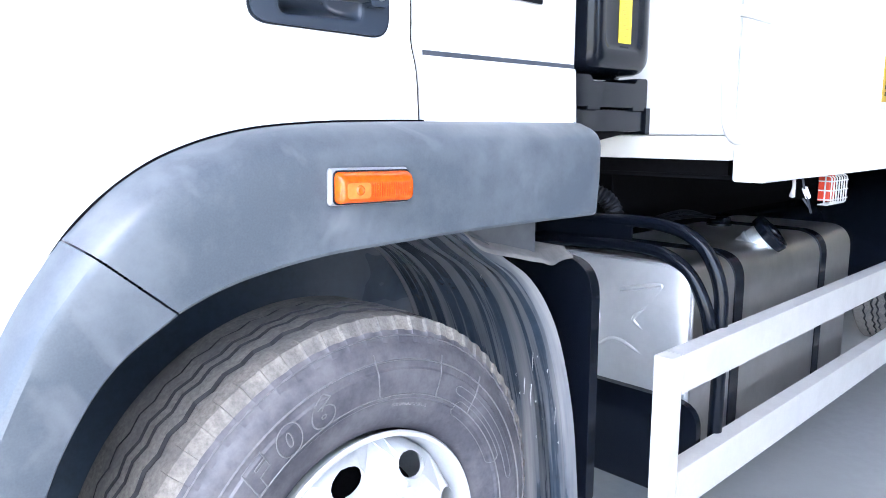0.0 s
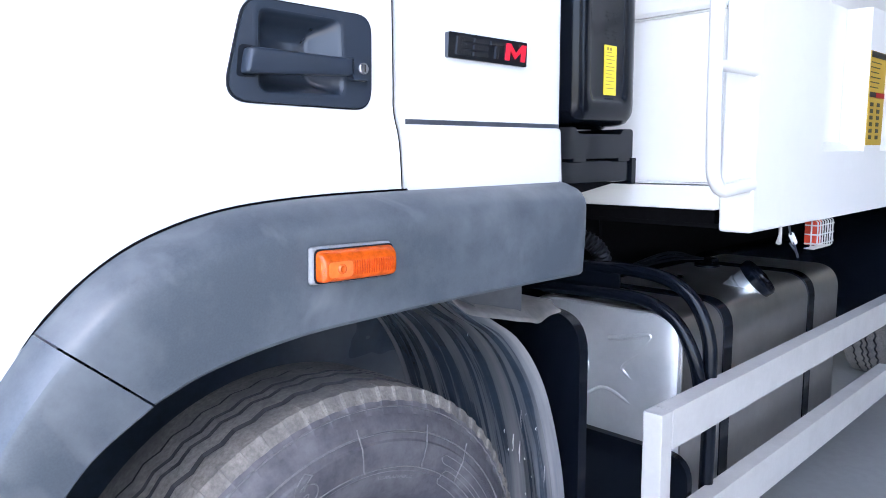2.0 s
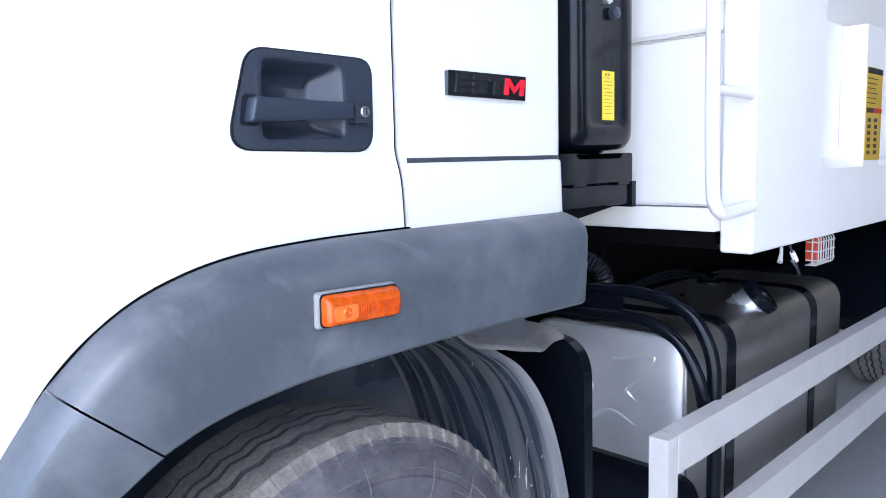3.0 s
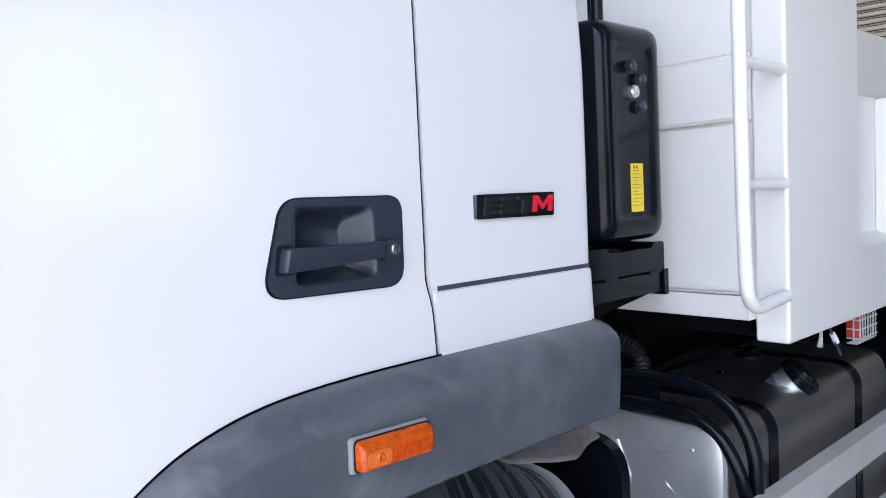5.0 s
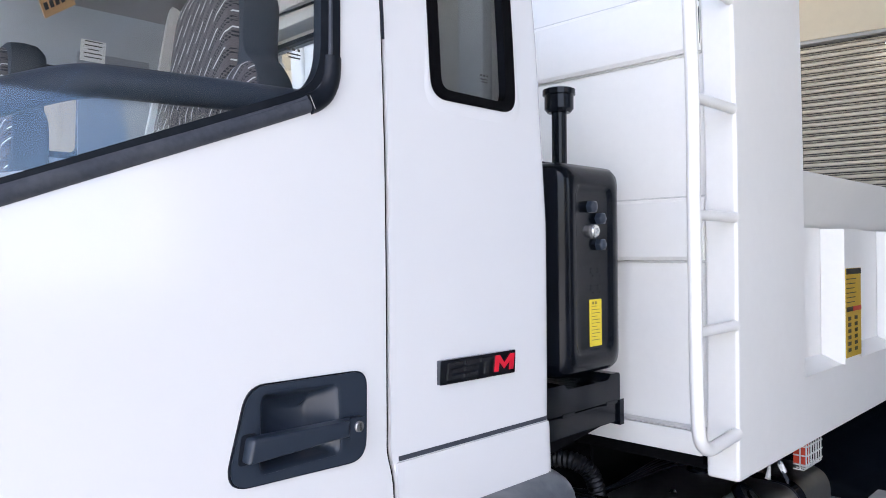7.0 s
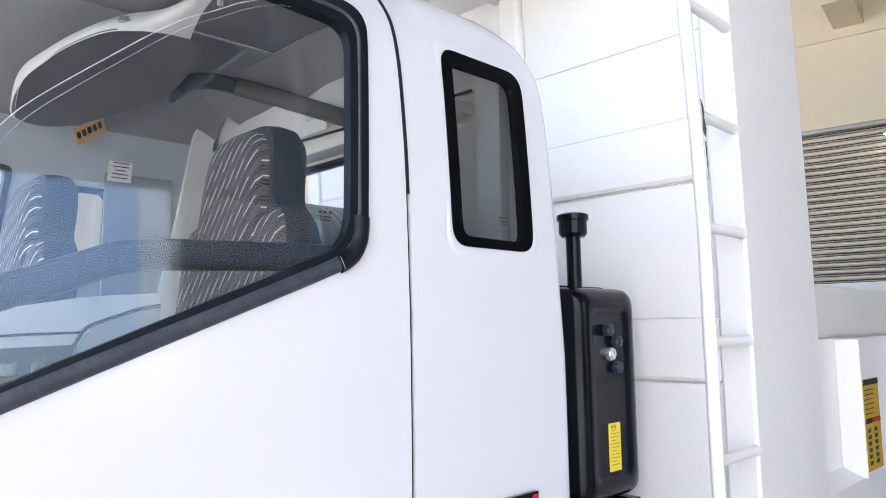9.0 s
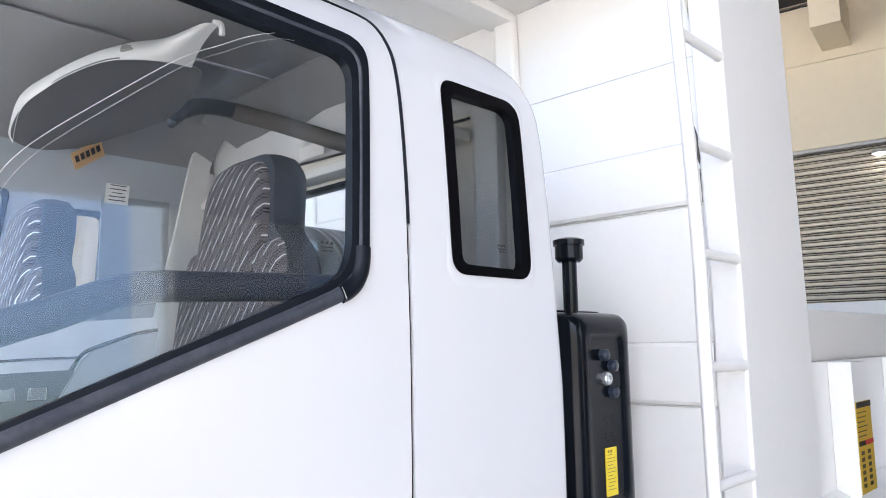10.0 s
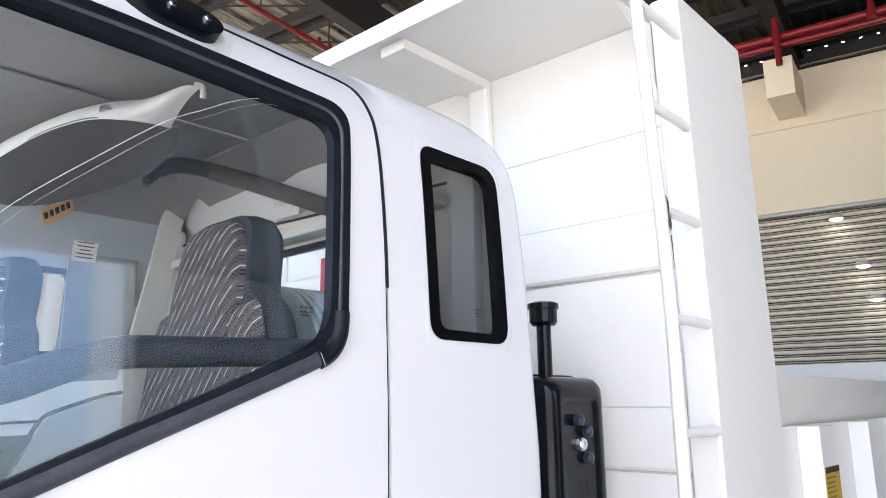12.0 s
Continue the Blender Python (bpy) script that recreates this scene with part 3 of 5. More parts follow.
    rings = [[bm.verts.new(on_cab(x, s_of(z), o)) for x, z in shrink(SW_OUT, -d)] for d, o in ((0.0, -0.001), (0.006, -0.0022), (0.014, -0.0022), (0.024, -0.001), (0.034, 0.0003))]
    for p, q in zip(rings, rings[1:]):
        for k in range(len(p)):
            bm.faces.new((p[k], q[k], q[(k + 1) % len(p)], p[(k + 1) % len(p)]))
    part("window_flange", bm, CAB, shell)
    # far side
    far_win = rounded([(-0.86, 2.1), (-0.2, 2.3), (-0.15, 2.8), (-0.86, 2.8)], 0.04)
    far_q = rounded([(-0.06, 2.38), (0.235, 2.38), (0.235, 2.745), (-0.06, 2.745)], 0.045)
    all_out = [(-0.95, 0.75), (-0.95, 3.0)] + [(rear_x(z), z) for z in (3.0, 2.9, 2.7, 2.4, 2.05, 1.8, 1.55, 1.4)] + [(0.3, 1.4)] + ARCH
    far = part("far_side", mirrored(sheet(all_out, [far_win, far_q], 0.0, 0.04)), [CAB, HAZELINING], truck, recalc=False)
    for loop in (far_win, far_q):
        part("window_seal", mirrored(sheet(shrink(loop, -0.004), [shrink(loop, 0.025)], 0.0, 0.05)), [RUBBER, RUBBER], far, recalc=False)
        part("far_window", mirrored(sheet(loop, [], 0.01, 0.004)), [GLASS, GLASS], far, recalc=False).visible_shadow = False
    roof_out = [(-0.95, s_of(2.995)), (-0.95, TOP), (rear_x(3.15), TOP)] + [(rear_x(z), s_of(z)) for z in (3.13, 3.1, 3.07, 3.04, 3.0)]
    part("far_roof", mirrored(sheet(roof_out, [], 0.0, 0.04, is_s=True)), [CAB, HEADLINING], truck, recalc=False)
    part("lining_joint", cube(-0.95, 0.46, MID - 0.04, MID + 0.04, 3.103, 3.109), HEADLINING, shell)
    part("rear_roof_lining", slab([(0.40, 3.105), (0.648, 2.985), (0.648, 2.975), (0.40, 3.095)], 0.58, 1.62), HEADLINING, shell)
    # rear wall with its window, front wall with windscreen
    tail = [on_cab(rear_x(z) - 0.002, s_of(z), 0.0) for z in np.linspace(2.9, 3.15, 16)] + [Vector((0.5, MID, 3.155))]
    bm = bmesh.new()
    for flip in (False, True):
        rows = [[bm.verts.new((x, 2 * MID - y if flip else y, z)) for x, y, z in (p, (0.672, p.y + 0.02 if p.y < MID else p.y, 2.87))] for p in tail]
        for a, b in zip(rows, rows[1:]):
            bm.faces.new((a[0], a[1], b[1], b[0]))
    part("roof_tail", bm, CAB, shell)
    half = [(y, min(z, 2.885)) for y, z in (tuple(on_cab(0.69, s, 0.0))[1:] for s in np.linspace(s_of(1.4), TOP, 40))]
    half = [p for k, p in enumerate(half) if k == len(half) - 1 or p[1] < 2.885 or half[k - 1][1] < 2.885]
    ring = half + [(2 * MID - y, z) for y, z in half[::-1][1:]]
    rw = rounded([(0.55, 2.26), (1.65, 2.26), (1.65, 2.735), (0.55, 2.735)], 0.05)
    yz = Matrix(((0, 1, 0, 0), (1, 0, 0, 0), (0, 0, 1, 0), (0, 0, 0, 1)))
    back = part("cab_back", turned(slab(ring, 0.655, 0.683, [rw]), yz), CAB, truck, "white cab rear wall")
    part("back_lining", turned(slab([(y + (0.05 if y < MID else -0.05), z - 0.03) for y, z in ring], 0.64, 0.65, [rw]), yz), LINING, back)
    part("rear_window_frame", turned(slab(shrink(rw, -0.03), 0.628, 0.65, [shrink(rw, 0.01)]), yz), RUBBER, back)
    part("rear_window", turned(slab(rw, 0.66, 0.664), yz), GLASS, back).visible_shadow = False
    front = part("cab_front", cube(-1.35, -1.28, 0.05, 2.15, 0.75, 2.05, 0.03), CAB, truck, "white cab nose panel")
    part("windscreen", turned(cube(-0.005, 0.005, 0.1, 2.1, 0, 1.12), pose(-1.3, 0, 2.04, 0, 14, 0)), GLASS, front).visible_shadow = False
    for y in (0.03, 2.1):
        part("pillar", turned(cube(-0.05, 0.05, y, y + 0.08, 0, 1.1, 0.02), pose(-1.28, 0, 2.02, 0, 16, 0)), CAB, front)
        part("nose_side", cube(-1.32, -0.955, y - 0.02, y + 0.06, 0.75, 2.05, 0.02), CAB, front)
    part("floor_pan", cube(-1.3, 0.68, 0.06, 2.14, 1.42, 1.47), CHASSIS_SHADE, truck)
    # the groove and the lower step of the quarter panel
    part("crease", sheet([(0.140, 1.541), (0.652, 1.541), (0.652, 1.551), (0.140, 1.551)], [], -0.0012, 0.004), [WORN, WORN], shell, "dark groove across the quarter panel", recalc=False)
    part("lower_panel", sheet(rounded([(0.136, 1.405), (0.668, 1.405), (0.668, 1.5), (0.652, 1.539), (0.130, 1.539)], [0.004, 0.01, 0.02, 0.01, 0.008], 4), [], -0.006, 0.012), [CAB, CAB], shell, recalc=False)
    return door, shell


door, shell = cab()


def strip(outer, inner, prof, n):
    """A band between two curves in x, z; prof gives (share across, y, thickness share)."""
    O, I = (np.array(smooth_path(c, n)) for c in (outer, inner))
    bm = bmesh.new()
    rows = []
    for o, i in zip(O, I):
        rows.append([bm.verts.new((o[0] + (i[0] - o[0]) * v, y, o[1] + (i[1] - o[1]) * v)) for v, y in prof])
    for a, b in zip(rows, rows[1:]):
        for k in range(len(prof) - 1):
            bm.faces.new((a[k], a[k + 1], b[k + 1], b[k]))
    return bm


def fender():
    f = part("fender_backing", cube(-0.4, 0.66, 0.02, 0.05, 1.22, 1.36), CHASSIS_SHADE, truck)
    prof = [(-0.03, 0.03), (0.0, 0.0), (0.012, -0.020), (0.035, -0.034), (0.08, -0.052), (0.13, -0.066), (0.18, -0.0745), (0.25, -0.079), (0.6, -0.081), (0.97, -0.078), (1.0, -0.072), (1.0, -0.05), (0.96, -0.045), (0.96, 0.06)]
    outer = [(0.645, 1.410), (0.4, 1.410), (0.1, 1.410), (-0.114, 1.406), (-0.27, 1.392), (-0.39, 1.359), (-0.478, 1.311), (-0.555, 1.242)]
    inner = [(0.632, 1.184), (0.4, 1.186), (0.18, 1.186), (-0.03, 1.182), (-0.15, 1.178), (-0.26, 1.166), (-0.35, 1.148), (-0.421, 1.122)]
    main_outer = outer
    bm = strip(outer, inner, prof, 6)
    bm.verts.ensure_lookup_table()
    first = [bm.verts[k] for k in range(len(prof))]
    prev = first
    for dx, dy in ((0.018, 0.006), (0.034, 0.022), (0.045, 0.05), (0.048, 0.09)):
        ring = [bm.verts.new((v.co.x + dx, min(v.co.y + dy, 0.06), v.co.z - (0.004 if k < 4 else 0))) for k, v in enumerate(first)]
        for k in range(len(prof) - 1):
            bm.faces.new((prev[k], prev[k + 1], ring[k + 1], ring[k]))
        prev = ring
    main = part("fender", bm, PLAST, truck, "scuffed black plastic wheel arch fender", sharp=24)
    outer = [(-0.5575, 1.240), (-0.628, 1.143), (-0.690, 1.02), (-0.740, 0.89), (-0.780, 0.74), (-0.80, 0.6)]
    inner = [(-0.4235, 1.1195), (-0.515, 1.062), (-0.578, 0.985), (-0.625, 0.89), (-0.66, 0.76), (-0.68, 0.6)]
    part("fender_front_section", strip(outer, inner, prof, 6), PLAST, truck, "scuffed black plastic arch extension", sharp=24)
    part("fender_gap", rod([(x, -0.002, z) for x, z in smooth_path(main_outer + outer[1:], 5)], 0.003, 8), SEAM, main)
    # side repeater lamp
    part("repeater_pad", turned(cube(-0.091, 0.086, -0.008, 0.004, -0.0315, 0.034, 0.007, 3), pose(-0.068, -0.083, 1.294, 0, 1.2, 0)), mat("lamp_pad_grey", (0.22, 0.225, 0.23), 0.5, 0, 0.1, 200), main)
    at = pose(-0.066, -0.083, 1.294, 0, 1.2, 0)

    def face(d, top):
        return rounded([(-0.084 + d, -0.0275 + d), (0.083 - d, -0.0275 + d), (0.083 - d, 0.0275 - d - top), (-0.084 + d, 0.0275 - d - top)], 0.011, 5)

    bm = bmesh.new()
    rings = [[bm.verts.new((x, y, z)) for x, z in face(d, top)] for d, y, top in ((0.0, -0.006, 0), (0.0005, -0.015, 0.0005), (0.002, -0.022, 0.003), (0.005, -0.0275, 0.006), (0.009, -0.0305, 0.009), (0.012, -0.031, 0.009))]
    for a, b in zip(rings, rings[1:]):
        for k in range(len(a)):
            bm.faces.new((a[k], a[(k + 1) % len(a)], b[(k + 1) % len(a)], b[k]))
    bm.faces.new(rings[-1])
    part("repeater_lens", turned(bm, at), AMBER, main, "amber side repeater lens with ridged face", sharp=50)
    dark = mat("amber_ridge", (0.42, 0.042, 0.002), 0.2, 0, 0.3, 90)
    for k in range(17):
        x = -0.018 + 0.0053 * k
        part("lens_ridge", turned(rod([(x, -0.0302, -0.0165), (x, -0.0312, -0.012), (x, -0.0312, 0.004), (x, -0.0302, 0.008)], 0.0011, 6), at), dark, main)
    part("lens_gap", turned(slab(face(-0.002, 0), -0.010, -0.0075), at), RUBBER, main)
    clear = mat("amber_bulb", (0.68, 0.15, 0.02), 0.1, 0, 0.2, 60, coat=0.5)
    part("bulb_chamber", turned(slab(rounded([(-0.072, -0.018), (-0.022, -0.018), (-0.022, 0.009), (-0.072, 0.009)], 0.008, 4), -0.0316, -0.030), at), clear, main, "clear amber bulb chamber")
    part("bulb_glow", turned(lathe(bmesh.new(), [(0.0, -0.0318), (0.0035, -0.0330), (0.006, -0.0345), (0.008, -0.0335), (0.0095, -0.031)], (-0.045, 0, -0.004), n=20), at), AMBER, main)


fender()


def wheel(at, name, dish=0.0):
    """A radial tyre with zigzag ribs on a holed steel wheel; at is the hub, outer side towards -y."""
    w = thing(name, "", "", at)
    w.parent = truck
    R = 0.518
    prof = []
    ribs = [(0.006, 0.060), (0.071, 0.108), (0.119, 0.139), (0.150, 0.187), (0.198, 0.252)]
    side = [(0.282, -0.004), (0.310, -0.026), (0.352, -0.037), (0.356, -0.042), (0.385, -0.046), (0.415, -0.044), (0.419, -0.040), (0.447, -0.034), (0.462, -0.026), (0.466, -0.0215), (0.474, -0.019), (0.490, -0.011), (0.506, -0.001)]
    prof += [(r, y, 0) for r, y in side]
    for k, (a, b) in enumerate(ribs):
        top = R - (0.003 if k in (0, 4) else 0)
        prof += [(top, a, 1 if k else 0), (top + 0.001, (a + b) / 2, 0.5), (top, b, 1 if k < 4 else 0)]
        if k < 4:
            prof += [(R - 0.013, b + 0.003, 1), (R - 0.013, ribs[k + 1][0] - 0.003, 1)]
    prof += [(r, 0.258 - y, 0) for r, y in side[::-1]]
    n = 288
    bm = bmesh.new()
    rings = []
    shoulder = len(side)
    turns = [(k, 0.0, 0) for k in range(n)] + [(k, q, w) for k in range(0, n, 4) for q, w in ((0.44, 0), (0.5, 2), (0.56, 0))]
    for k, share, notch in sorted(turns):
        a = 2 * math.pi * (k + share) / n
        ph = (k + share) % 6 / 6
        zig = 0.0058 * (4 * abs(ph - 0.5) - 1)
        dip = 0.0045 * max(0.0, math.sin(2 * math.pi * (k + share) / 4 - 0.8)) ** 0.6    # shallow scallops round the shoulder
        ring = []
        for i, (r, y, z) in enumerate(prof):
            rr, yy = r, y + zig * z
            if shoulder - 3 <= i <= shoulder:
                near = 1 - abs(i - shoulder + 1) / 3
                rr -= dip * near
                yy += dip * near * 0.9
                if notch and i >= shoulder - 1:
                    rr -= 0.007
            ring.append(bm.verts.new((rr * math.cos(a), yy, rr * math.sin(a))))
        rings.append(ring)
    for k in range(len(rings)):
        a, b = rings[k], rings[(k + 1) % len(rings)]
        for i in range(len(prof) - 1):
            f = bm.faces.new((a[i], a[i + 1], b[i + 1], b[i]))
            lo = min(prof[i][0], prof[i + 1][0])
            if lo > 0.510 or (prof[i][0] > 0.489 and lo > 0.489 and (i < shoulder + 1 or i > len(prof) - shoulder - 2)):
                f.material_index = 1
            elif lo > 0.500:
                f.material_index = 2
    part("tyre", bm, [TYRE, TREAD, GROOVE], w, "black radial tyre with dusty tread ribs", sharp=28)
    # steel wheel: lip, well and holed disc
    bm = lathe(bmesh.new(), [(0.276, -0.008), (0.282, -0.018), (0.284, -0.027), (0.280, -0.032), (0.273, -0.029), (0.267, -0.014), (0.263, 0.012), (0.252, 0.055), (0.250, 0.2)], (0, 0, 0), n=72)
    part("rim", bm, RIM, w, "silver painted steel rim")
    outline = [(0.256 * math.cos(2 * math.pi * k / 90), 0.256 * math.sin(2 * math.pi * k / 90)) for k in range(90)]
    inside = [(0.13 * math.cos(2 * math.pi * k / 40), 0.13 * math.sin(2 * math.pi * k / 40)) for k in range(40)]
    holes = []
    for h in range(8):
        a0 = 2 * math.pi * (h + 0.38) / 8
        holes.append([(lambda u, v: (u * math.cos(a0) - v * math.sin(a0), u * math.sin(a0) + v * math.cos(a0)))(0.214 + 0.028 * math.cos(t), 0.040 * math.sin(t)) for t in (2 * math.pi * k / 16 for k in range(16))])
    bm = slab(outline, 0.0, 0.012, holes + [inside])
    for v in bm.verts:
        r = math.hypot(v.co.x, v.co.z)
        v.co.y += dish + float(np.interp(r, [0.13, 0.16, 0.20, 0.240, 0.250, 0.258], [-0.030, -0.038, -0.034, -0.020, 0.0, 0.03]))
    part("disc", bm, RIM, w, "silver wheel disc with hand holes")
    bm = lathe(bmesh.new(), [(0.132, -0.02), (0.125, -0.055), (0.09, -0.07), (0.0, -0.07)], (0, dish, 0), n=40)
    part("hub", bm, RIM, w)
    for k in range(8):
        a = 2 * math.pi * (k + 0.5) / 8
        part("wheel_nut", lathe(bmesh.new(), [(0.019, -0.02), (0.019, -0.045), (0.012, -0.05), (0.012, -0.062), (0.0, -0.062)], (0.167 * math.cos(a), dish, 0.167 * math.sin(a)), n=6), RIM, w)
    return w


front_wheel = wheel((-0.027, 0.0, 0.511), "front_wheel")
wheel((4.6, 0.09, 0.511), "rear_wheel", 0.14)


def streaked():
    """Glossy black plastic with runs of dried mud down it."""
    m = mat("liner_plastic", (0.030, 0.044, 0.064), 0.22, 0, 0.2, 40, 0.03)
    nt = m.node_tree
    b = nt.nodes["Principled BSDF"]
    tc, mp, n, r, x = (nt.nodes.new("ShaderNode" + k) for k in ("TexCoord", "Mapping", "TexNoise", "MapRange", "Mix"))
    mp.inputs["Scale"].default_value = (0.9, 26.0, 0.9)
    n.inputs["Scale"].default_value, n.inputs["Detail"].default_value, n.inputs["Roughness"].default_value = 1.0, 4, 0.55
    r.inputs["From Min"].default_value, r.inputs["From Max"].default_value = 0.44, 0.74
    nt.links.new(tc.outputs["Object"], mp.inputs[0])
    nt.links.new(mp.outputs[0], n.inputs["Vector"])
    nt.links.new(n.outputs["Fac"], r.inputs["Value"])
    x.data_type = "RGBA"
    sp, gr, mu = (nt.nodes.new("ShaderNode" + k) for k in ("SeparateXYZ", "MapRange", "Math"))
    gr.inputs["From Min"].default_value, gr.inputs["From Max"].default_value = 0.22, 0.50
    mu.operation = "MULTIPLY"
    nt.links.new(tc.outputs["Object"], sp.inputs[0])
    nt.links.new(sp.outputs["X"], gr.inputs["Value"])
    nt.links.new(r.outputs[0], mu.inputs[0])
    nt.links.new(gr.outputs[0], mu.inputs[1])
    nt.links.new(mu.outputs[0], x.inputs["Factor"])
    nt.links.new(b.inputs["Base Color"].links[0].from_socket, x.inputs[6])
    x.inputs[7].default_value = (0.30, 0.285, 0.275, 1)
    nt.links.new(x.outputs[2], b.inputs["Base Color"])
    q = nt.nodes.new("ShaderNodeMapRange")
    q.inputs["To Min"].default_value, q.inputs["To Max"].default_value = 0.22, 0.6
    nt.links.new(r.outputs[0], q.inputs["Value"])
    nt.links.new(q.outputs[0], b.inputs["Roughness"])
    return m


LINER = streaked()


def under_cab():
    """Wheel arch liner, mud plate and the dark frame."""
    C = (-0.027, 0.511)
    curve = smooth_path([(-0.67, 0.55), (-0.665, 0.75), (-0.62, 0.93), (-0.53, 1.06), (-0.40, 1.13), (-0.2, 1.165), (0.1, 1.18), (0.26, 1.172), (0.335, 1.143), (0.420, 1.085), (0.52, 1.02), (0.602, 0.925), (0.665, 0.80), (0.722, 0.605), (0.752, 0.40), (0.766, 0.26)], 5)
    bm = bmesh.new()
    rows = []
    for k, (x, z) in enumerate(curve):
        row = []
        for i, y in enumerate((0.055, 0.075, 0.12, 0.18, 0.25, 0.33, 0.42, 0.52, 0.65)):
            d = 0.012 * math.sin(y * 41) + (0.02 if i == 0 else 0)
            row.append(bm.verts.new((x + d * (x > 0.3), y - (0.06 if x < 0.25 and i == 0 else 0), z)))
        rows.append(row)
    for a, b in zip(rows, rows[1:]):
        for i in range(8):
            bm.faces.new((a[i], a[i + 1], b[i + 1], b[i]))
    part("arch_liner", bm, LINER, truck, "glossy black wheel arch liner with dried mud")
    plate = rounded([(0.055, 0.28), (0.62, 0.28), (0.62, 1.03), (0.055, 1.03)], [0.03, 0.03, 0.03, 0.12], 8)
    yz = Matrix(((0, 1, 0, 0), (1, 0, 0, 0), (0, 0, 1, 0), (0, 0, 0, 1)))
    mud = part("mud_plate", turned(slab(plate, 0.83, 0.87), yz), BLACK, truck, "glossy black mud plate behind the wheel")
    bev = mud.modifiers.new("round", "BEVEL")
    bev.width, bev.segments, bev.limit_method, bev.angle_limit = 0.014, 4, "ANGLE", radians(50)
    part("inner_apron", cube(-0.95, 0.86, 0.66, 0.68, 0.35, 1.40), LINER, truck)
    # plate added to block the view through and keep the gap dark
    part("subframe", cube(0.75, 6.6, 0.60, 0.70, 1.05, 1.262), CHASSIS_SHADE, truck)
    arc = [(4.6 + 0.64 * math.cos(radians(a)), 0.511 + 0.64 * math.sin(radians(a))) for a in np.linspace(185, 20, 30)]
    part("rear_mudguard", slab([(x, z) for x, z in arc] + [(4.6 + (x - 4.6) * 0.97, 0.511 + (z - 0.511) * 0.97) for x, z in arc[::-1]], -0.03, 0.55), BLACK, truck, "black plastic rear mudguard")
    # cylinder and flat plate added so the gap behind the tank stays dark
    part("reservoir_blocker", rod([(2.82, 0.62, 0.80), (2.84, 0.62, 0.80), (3.86, 0.62, 0.80), (3.88, 0.62, 0.80)], [0.12, 0.16, 0.16, 0.12], 24), BLACK, truck)
    part("dark_blocker", cube(1.2, 5.4, 0.80, 0.83, 0.25, 1.06), CHASSIS_SHADE, truck)
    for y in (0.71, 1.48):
        part("chassis_rail", cube(-1.0, 6.6, y, y + 0.08, 0.82, 1.08, 0.01), CHASSIS_SHADE, truck)
    part("gearbox", cube(-0.7, 0.25, 0.95, 1.35, 0.6, 1.15, 0.08), CHASSIS_SHADE, truck)
    part("axle_beam", rod([(-0.027, 0.2, 0.45), (-0.027, 2.0, 0.45)], 0.06), CHASSIS_SHADE, truck)
    part("brake_drum", lathe(bmesh.new(), [(0.0, 0.06), (0.2, 0.06), (0.2, 0.24), (0.0, 0.24)], (-0.027, 0, 0.511), n=32), CHASSIS_SHADE, truck)


under_cab()


def tank(body):
    body.parent = truck
    prof = rounded([(-0.022, 0.20), (0.6, 0.20), (0.6, 0.962), (-0.022, 0.962)], 0.11, 10)
    yz = Matrix(((0, 1, 0, 0), (1, 0, 0, 0), (0, 0, 1, 0), (0, 0, 0, 1)))
    part("tank_shell", turned(slab(prof, 1.29, 2.76), yz), ALU, body, "brushed aluminium fuel tank shell", sharp=30)
    bm = bmesh.new()
    rings = [[bm.verts.new((x, p[0], p[1])) for p in shrink(prof, d)] for d, x in ((0.006, 1.30), (0.008, 1.285), (0.014, 1.277), (0.03, 1.272), (0.09, 1.266), (0.16, 1.261), (0.22, 1.259))]
    for p, q in zip(rings, rings[1:]):
        for k in range(len(p)):
            bm.faces.new((p[k], p[(k + 1) % len(p)], q[(k + 1) % len(p)], q[k]))
    bm.faces.new(rings[-1])
    part("end_cap", bm, ENDCAP, body, "satin aluminium tank end with pressed star")
    # added black plate: the end's dark lower reflection as a shape
    part("dark_end_reflection", turned(slab(rounded([(-0.085, 0.19), (0.60, 0.19), (0.60, 0.525), (-0.085, 0.525)], [0.06, 0.03, 0.03, 0.09], 6), 1.225, 1.255), yz), BLACK, body, "black plate for the dark reflection low in the tank end")
    for x in (1.575, 2.38):
        part("strap", turned(slab(shrink(prof, -0.006), x, x + 0.068, [shrink(prof, 0.004)]), yz), BLACK, body, "black tank strap")
    neck = Matrix.Translation((1.955, 0.136, 0.895)) @ Vector((0.20, -0.72, 0.68)).to_track_quat("Z", "Y").to_matrix().to_4x4() @ Matrix.Scale(1.14, 4)
    part("filler_neck", turned(lathe(bmesh.new(), [(0.055, -0.06), (0.055, 0.055), (0.059, 0.06), (0.059, 0.068), (0.055, 0.072), (0.055, 0.105), (0.061, 0.109), (0.061, 0.118)], (0, 0, 0), "z", 28), neck), ENDCAP, body, "silver filler neck")
    part("filler_cap", turned(lathe(bmesh.new(), [(0.060, 0.108), (0.068, 0.110), (0.070, 0.134), (0.064, 0.142), (0.03, 0.144), (0.028, 0.150), (0.0, 0.150)], (0, 0, 0), "z", 28), neck), BLACK, body, "black filler cap")


fuel_tank = thing("fuel_tank", "", "")
tank(fuel_tank)


